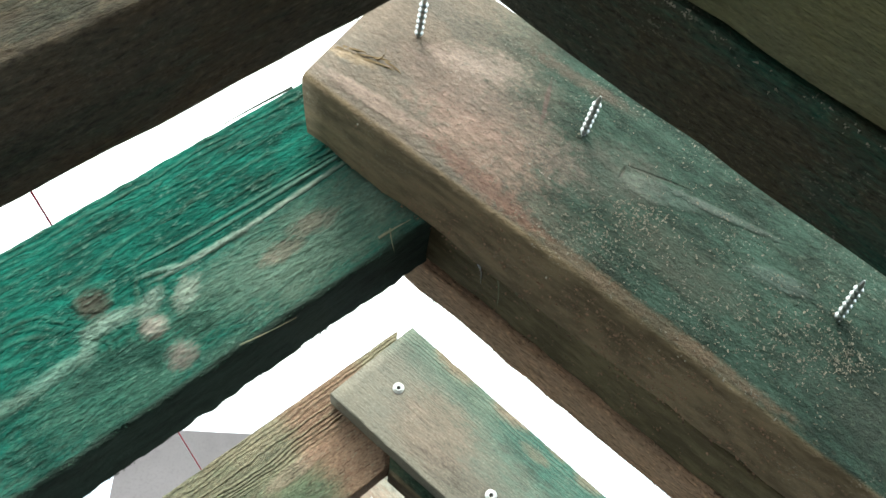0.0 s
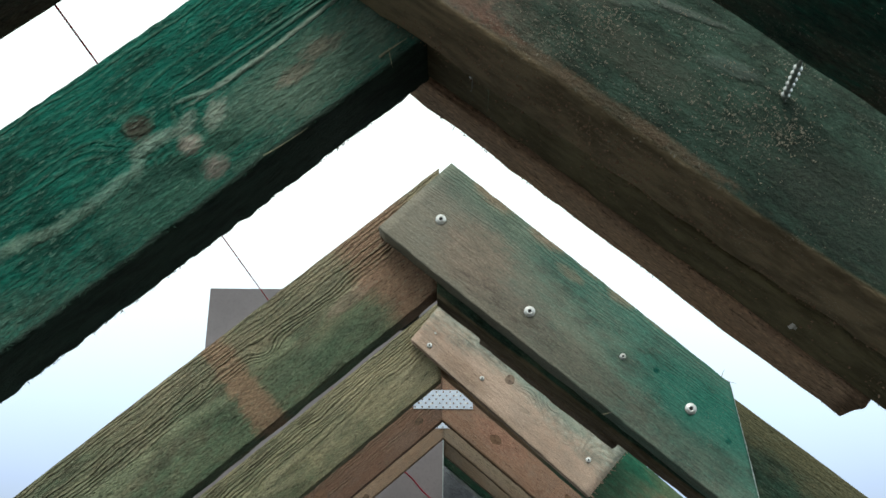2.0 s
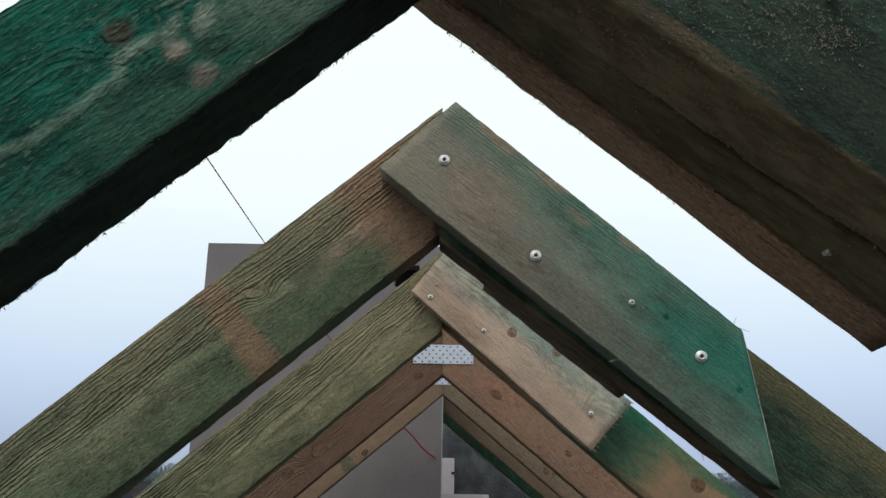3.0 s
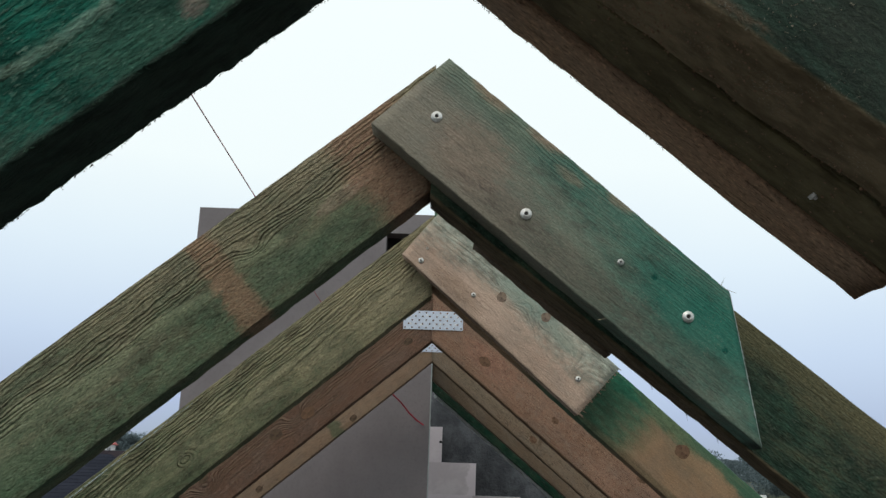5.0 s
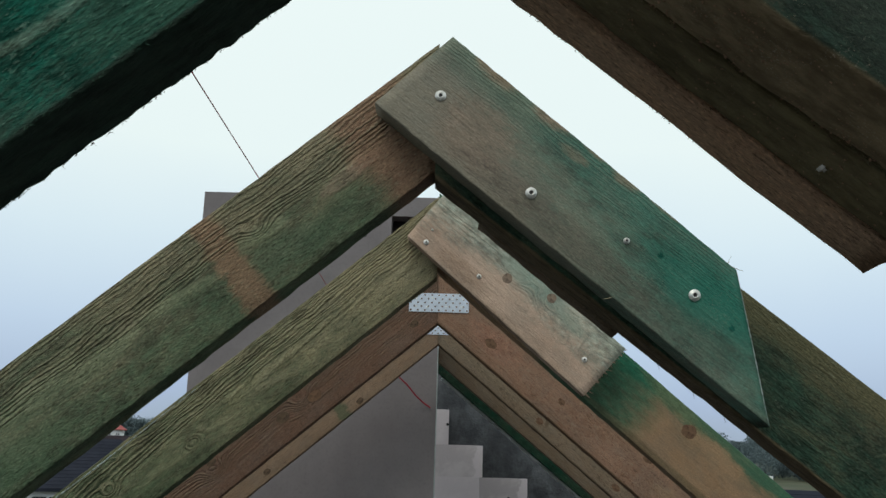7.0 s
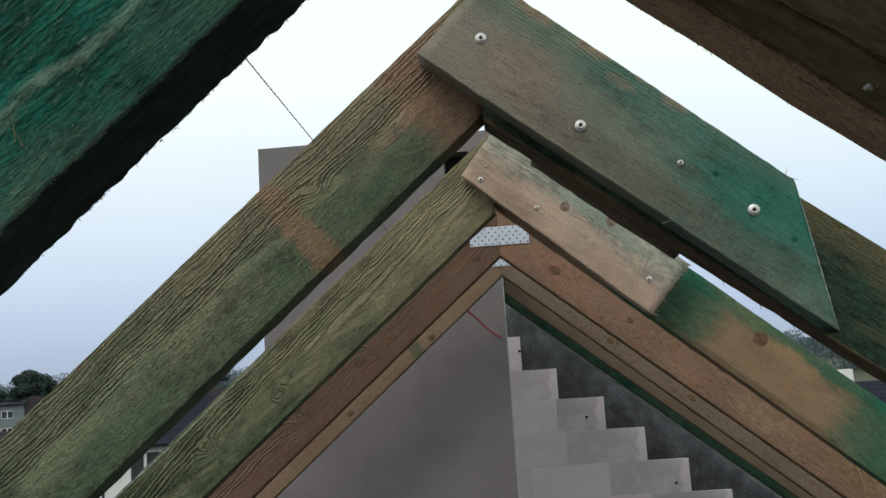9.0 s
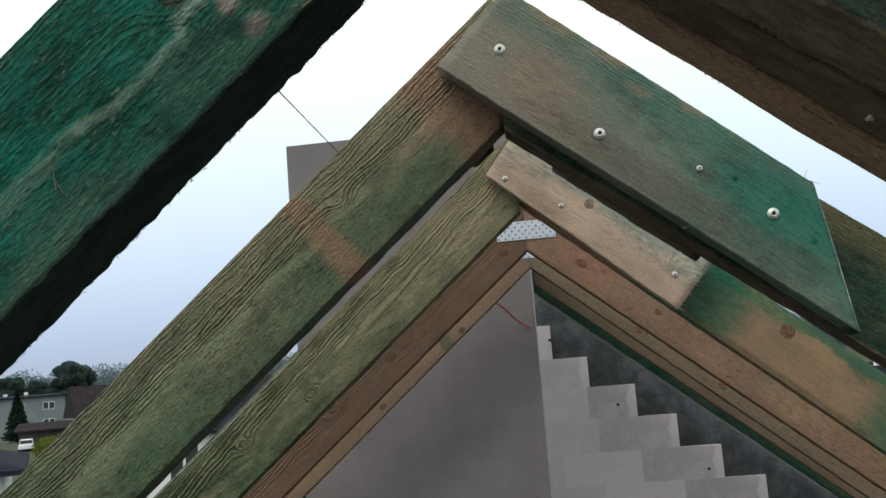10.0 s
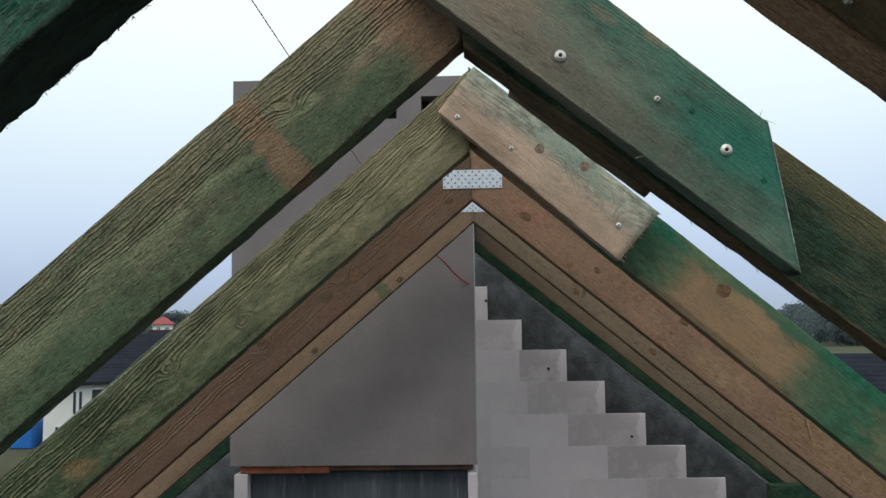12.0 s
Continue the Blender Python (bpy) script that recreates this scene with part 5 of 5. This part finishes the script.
mat_car = grainy("white_car_paint", (0.75, 0.76, 0.78), (0.72, 0.73, 0.75), 0.5, 5.0, 0.25, 0.0)
mat_rubber = grainy("tyre_rubber", (0.02, 0.02, 0.02), (0.03, 0.03, 0.03), 3.0, 30.0)

ground = tagged(box("ground", -1500, 1500, -1200, 2600, -0.3, 0.0, mat_ground), "patchy grass ground reaching to the horizon", "ground", kind="structure")


def polar(az, d, z=0.0, eye=(0.1, -0.03)):
    a = radians(az)
    return Vector((eye[0] + d * math.sin(a), eye[1] + d * math.cos(a), z))


def window(parent, x, y, z, w, h, panes=2):
    """A window in a wall that faces -y, in the house's own space."""
    v, f = box_data(x - w / 2, x + w / 2, y - 0.06, y + 0.05, z, z + h)
    win = mesh_object("window", v, f, mat_frame, parent, "white-framed window")
    g = w / panes
    for i in range(panes):
        a = x - w / 2 + g * i
        v, f = box_data(a + 0.09, a + g - 0.07, y - 0.075, y - 0.055, z + 0.1, z + h - 0.1)
        mesh_object("pane", v, f, mat_pane, win, "dark window pane")


def roof_data(w, d, z, rise, over, hip):
    """A gable or hip roof over a w x d plan, ridge along x; hip metres are cut off at each end."""
    x, y = w / 2 + over, d / 2 + over
    v = [(-x, -y, z), (x, -y, z), (x, y, z), (-x, y, z), (-x + hip, 0, z + rise), (x - hip, 0, z + rise)]
    t = 0.18
    v += [(a, b, c - t) for a, b, c in v[:4]]
    f = [(0, 1, 5, 4), (2, 3, 4, 5), (1, 2, 5), (3, 0, 4), (6, 7, 1, 0), (7, 8, 2, 1), (8, 9, 3, 2), (9, 6, 0, 3), (9, 8, 7, 6)]
    return v, f


def house(at, turn, w, d, h, rise, hip, wall_mat, roof_mat, label, windows=(), chimneys=(), over=0.5):
    root = tagged(new("house"), label, "house")
    root.matrix_world = Matrix.Translation(at) @ pose(0, 0, 0, 0, 0, turn)
    mesh_object("wall", *box_data(-w / 2, w / 2, -d / 2, d / 2, 0, h), wall_mat, root)
    if not hip and rise > 1:
        for sx in (-1, 1):
            v = [(sx * w / 2 * q, yy, zz) for q in (1, 0.97) for yy, zz in ((-d / 2, h), (d / 2, h), (0, h + rise * (d / (d + 2 * over))))]
            mesh_object("gable", v, [(0, 1, 2), (5, 4, 3), (0, 2, 5, 3), (1, 4, 5, 2), (0, 3, 4, 1)], wall_mat, root)
    v, f = roof_data(w, d, h + 0.16, rise, over, hip)
    roof = mesh_object("roof", v, f, roof_mat, root)
    rows = int(math.hypot(d / 2 + over, rise) / 0.36) if rise > 0.6 else 0
    for i in range(1, rows):
        q = i / rows
        yy, zz = -(d / 2 + over) * (1 - q), h + 0.16 + rise * q
        xx = w / 2 + over - hip * q
        v, f = box_data(-xx, xx, yy - 0.015, yy + 0.015, zz - 0.01, zz + 0.010)
        mesh_object("tile_course", v, f, roof_mat, roof)
    for wx, wz, ww, wh in windows:
        window(root, wx, -d / 2, wz, ww, wh)
    for cx, cy, ch in chimneys:
        v, f = box_data(cx - 0.35, cx + 0.35, cy - 0.3, cy + 0.3, h, h + rise + ch)
        mesh_object("chimney_stack", v, f, mat_white, root)
    return root


# flat-roofed two-storey block
house(polar(-32.3, 186), 33, 16, 10, 6.6, 0.35, 2.0, mat_greywall, mat_slate_roof, "grey two-storey block with white windows and a low roof",
      [(x, z, 2.0, 1.4) for z in (1.1, 4.2) for x in (-5.5, 0.2, 5.2)], ((-2, 0, 0.6), (1.5, 0, 0.7)))
# brown steep roof
house(polar(-27.6, 165), 42, 10.5, 8, 2.6, 5.0, 0.0, mat_white, mat_brown_roof, "white house with a steep brown tiled roof", [(-3, 1, 1.4, 1.3), (2, 1, 1.4, 1.3)], ((3, 0, 0.3),))
house(polar(-30.0, 125), 20, 9, 5, 2.3, 0.8, 0.0, mat_fence_dark, mat_brown_roof, "low dark timber outbuilding with a brown lean-to roof")
# near white bungalow with anthracite roof
house(polar(-38.7, 40), 31, 8.2, 9, 3.70, 1.05, 3.5, mat_white, mat_slate_roof, "white bungalow with an anthracite hipped roof", over=0.7)
# white house with dark roof and blue container
# the 1.7 m wide window stands in for the shaded porch recess
house(polar(-21.6, 58.5), 21, 9.3, 9, 3.45, 2.7, 3.0, mat_white, mat_slate_roof, "white house with a dark tiled roof, tall window and dark pane for its porch", [(-2.92, 1.75, 0.62, 1.42), (-1.4, 0.3, 1.7, 2.95), (-3.8, 0.15, 0.62, 1.1)])
tagged(box("container", -26.0, -24.75, 48.4, 49.8, 0.0, 1.5, mat_blue, bevel=0.06), "blue plastic container on the grass", "container")
# red-roofed villa and far houses
house(polar(-19.95, 205), 18, 4.2, 4.2, 8.6, 1.6, 2.3, mat_white, mat_red_roof, "white villa with a red hipped roof", [(-0.9, 6.6, 0.8, 1.5), (0.9, 6.6, 0.8, 1.5)])
house(polar(-18.6, 170), 15, 12, 9, 3.5, 3.6, 0.0, mat_white, mat_brown_roof, "far white house with a brown roof")
# roof to the right
house(polar(24.6, 42), -24, 9, 8, 2.4, 2.4, 0.0, mat_greywall, mat_slate_roof, "house with a dark blue ribbed roof", (), ((-3.6, 0, 0.7),))


def leaf_cloud(rng, blobs, count, size):
    """Many small tilted leaf quads scattered through overlapping blobs (centre, radii)."""
    unit = lambda m: m / np.linalg.norm(m, axis=1)[:, None]
    total = count * len(blobs)
    centre = np.repeat(np.array([c for c, _ in blobs]), count, axis=0)
    radii = np.repeat(np.array([r for _, r in blobs]), count, axis=0)
    q = centre + unit(rng.normal(size=(total, 3))) * radii * (0.35 + 0.65 * rng.random((total, 1)) ** 0.6)
    a = unit(rng.normal(size=(total, 3)))
    b = unit(np.cross(a, rng.normal(size=(total, 3))))
    k = size * (0.5 + rng.random((total, 1)))
    verts = np.stack([q + k * a, q + k * b, q - k * a, q - 0.7 * k * b], axis=1).reshape(-1, 3)
    return verts.tolist(), np.arange(4 * total).reshape(-1, 4).tolist()


def tree(at, height, spread, seed, material, label, count=1000, leaf=0.18, blobs_n=44):
    rng = np.random.default_rng(seed)
    root = tagged(new("tree"), label, "tree")
    root.location = at
    v, f = lathe([(0.35, -0.2), (0.26, height * 0.2), (0.16, height * 0.55), (0.05, height * 0.9)], 8)
    mesh_object("trunk", v, f, mat_bark, root)
    blobs = []
    for _ in range(blobs_n):
        a, q = rng.random() * 6.283, rng.random()
        rr = spread * (0.15 + 0.6 * rng.random()) * (1.1 - 0.6 * q)
        blobs.append(((rr * math.cos(a), rr * math.sin(a), height * (0.35 + 0.55 * q)), (spread * 0.27, spread * 0.27, height * 0.10)))
    v, f = leaf_cloud(rng, blobs, count, leaf)
    mesh_object("crown", v, f, material, root)


def conifer(at, height, seed):
    rng = np.random.default_rng(seed)
    root = tagged(new("tree"), "dark slender conifer beside a house", "tree")
    root.location = at
    mesh_object("trunk", *lathe([(0.2, -0.1), (0.12, height * 0.5), (0.02, height)], 8), mat_bark, root)
    blobs = [((0, 0, height * (0.1 + 0.85 * i / 9)), (height * 0.3 * (1 - i / 10), height * 0.3 * (1 - i / 10), height * 0.08)) for i in range(10)]
    mesh_object("crown", *leaf_cloud(rng, blobs, 500, 0.16), mat_conifer, root)


tree(polar(-29.3, 200), 14.0, 6.5, 1, mat_leaf, "round dark green broadleaf tree")
tree(polar(-32.6, 215), 11.5, 5.0, 2, mat_leaf, "dark green broadleaf tree")
tree(polar(-31.2, 225), 11.0, 4.5, 3, mat_leaf, "dark green broadleaf tree")
tree(polar(-19.1, 260), 13.0, 8.0, 4, mat_leaf_haze, "dark broadleaf tree behind houses")
tree(polar(19.8, 430), 17.0, 13.0, 5, mat_leaf_haze, "dark broadleaf tree beyond the roofs")
tree(polar(21.4, 410), 15.0, 12.0, 6, mat_leaf_haze, "dark broadleaf tree beyond the roofs")
tree(polar(18.2, 450), 15.0, 12.0, 7, mat_leaf_haze, "dark broadleaf tree beyond the roofs")
conifer(polar(-32.3, 150), 7.5, 8)


def woods(az0, az1, d0, d1, h, count, seed, name="woods"):
    rng = np.random.default_rng(seed)
    blobs = []
    for _ in range(count):
        p = polar(az0 + (az1 - az0) * rng.random(), d0 + (d1 - d0) * rng.random())
        k = h * (0.7 + 0.5 * rng.random())
        blobs.append(((p.x, p.y, k * 0.5), (k * 0.5, k * 0.5, k * 0.5)))
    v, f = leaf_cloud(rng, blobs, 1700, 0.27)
    tagged(mesh_object(name, v, f, mat_leaf_haze), "far belt of trees along the horizon, leaf colour tinted for haze", "woods", kind="stuff")


woods(-44, -10, 300, 380, 14, 140, 11)
woods(11, 32, 300, 380, 13, 95, 12)
rng_h = np.random.default_rng(13)
hb = [((polar(-31.0 + 1.6 * i / 9, 96 + i).x, polar(-31.0 + 1.6 * i / 9, 96 + i).y, 1.2), (1.1, 1.1, 1.3)) for i in range(10)]
tagged(mesh_object("hedge", *leaf_cloud(rng_h, hb, 900, 0.07), mat_hedge), "yellow-green clipped hedge by the lane", "hedge")


def car(at, turn):
    root = tagged(new("car"), "small white car parked on the lane", "car")
    root.matrix_world = Matrix.Translation(at) @ pose(0, 0, 0, 0, 0, turn)
    mesh_object("body", *box_data(-0.88, 0.88, -2.0, 2.0, 0.3, 0.9, 0.1), mat_car, root)
    mesh_object("cabin", *box_data(-0.76, 0.76, -1.0, 1.3, 0.88, 1.46, 0.16), mat_car, root)
    mesh_object("windscreen", *box_data(-0.66, 0.66, -1.03, -0.9, 0.98, 1.36, 0.02), mat_pane, root, "dark windscreen")
    for sx in (-0.8, 0.8):
        for sy in (-1.3, 1.3):
            w = mesh_object("wheel", *lathe([(0.31, -0.1), (0.31, 0.1)], 16), mat_rubber, root, "black wheel")
            w.matrix_basis = pose(sx, sy, 0.31, 0, 90, 0)


car(polar(-31.85, 122), 30)
tagged(box("road", -66.5, -63.0, 60, 220, 0.004, 0.012, mat_tarmac), "grey lane between the houses", "road", kind="structure")
fence = tagged(new("fence"), "weathered brown board fence", "fence")
fence.location = polar(-30.6, 46)
for i in range(14):
    mesh_object("board", *box_data(i * 0.2 - 1.4, i * 0.2 - 1.22, -0.01, 0.01, 0.0, 1.7), mat_fence, fence)
for i in (-1.35, 1.3):
    mesh_object("post", *box_data(i, i + 0.08, 0.012, 0.09, 0.0, 1.75), mat_fence, fence)


# ---- the gable's blocks, row by row ----
def gable_blocks():
    rows = [(0, 6.472, 0.161), (1, 6.21, 0.422), (2, 5.976, 0.761), (3, 5.731, 1.047), (4, 5.484, 1.348), (5, 5.24, 1.642), (6, 4.996, 1.932), (7, 4.752, 2.22),
            (8, 4.508, 2.52), (9, 4.264, 2.81), (10, 4.02, 3.1), (11, 3.776, 3.4), (12, 3.532, 3.7), (13, 3.288, 3.9)]
    rng = random.Random(4)
    for k, top, end in rows:
        foot = rows[k + 1][1] if k + 1 < len(rows) else top - 0.244
        left = 2 * RIDGE - end
        x = end
        first = True
        while x > left + 0.02:
            w = rng.choice((0.36, 0.42)) if first and k in (1, 2) else 0.59
            a = max(left, x - w)
            if x - a < 0.07:
                break
            cx, cz = x - 0.15, top - 0.12
            v, f = box_data(a + 0.0003 - cx, x - 0.0003 - cx, -0.004 - rng.random() * 0.0015, 0.022, foot - cz + 0.0002, top - cz, 0.0008)
            ob = mesh_object("block", v, f, mat_block_damp if first and k != 0 else mat_block, gable_wall)
            ob.location = (cx, 0, cz - 3.0)
            x = a
            first = False
    # black discs on the face stand in for the shade in drilled holes
    for hx, hz in ((0.15, 6.36), (0.62, 5.83), (1.24, 5.31)):
        v, f = lathe([(0.011, -0.002), (0.011, 0.002)], 12)
        ob = mesh_object("anchor_hole", v, f, mat_hole, gable_wall, "small black disc for the dark of a drilled hole")
        ob.matrix_basis = pose(hx, -0.0075, hz - 3.0, 90, 0, 0)


gable_blocks()
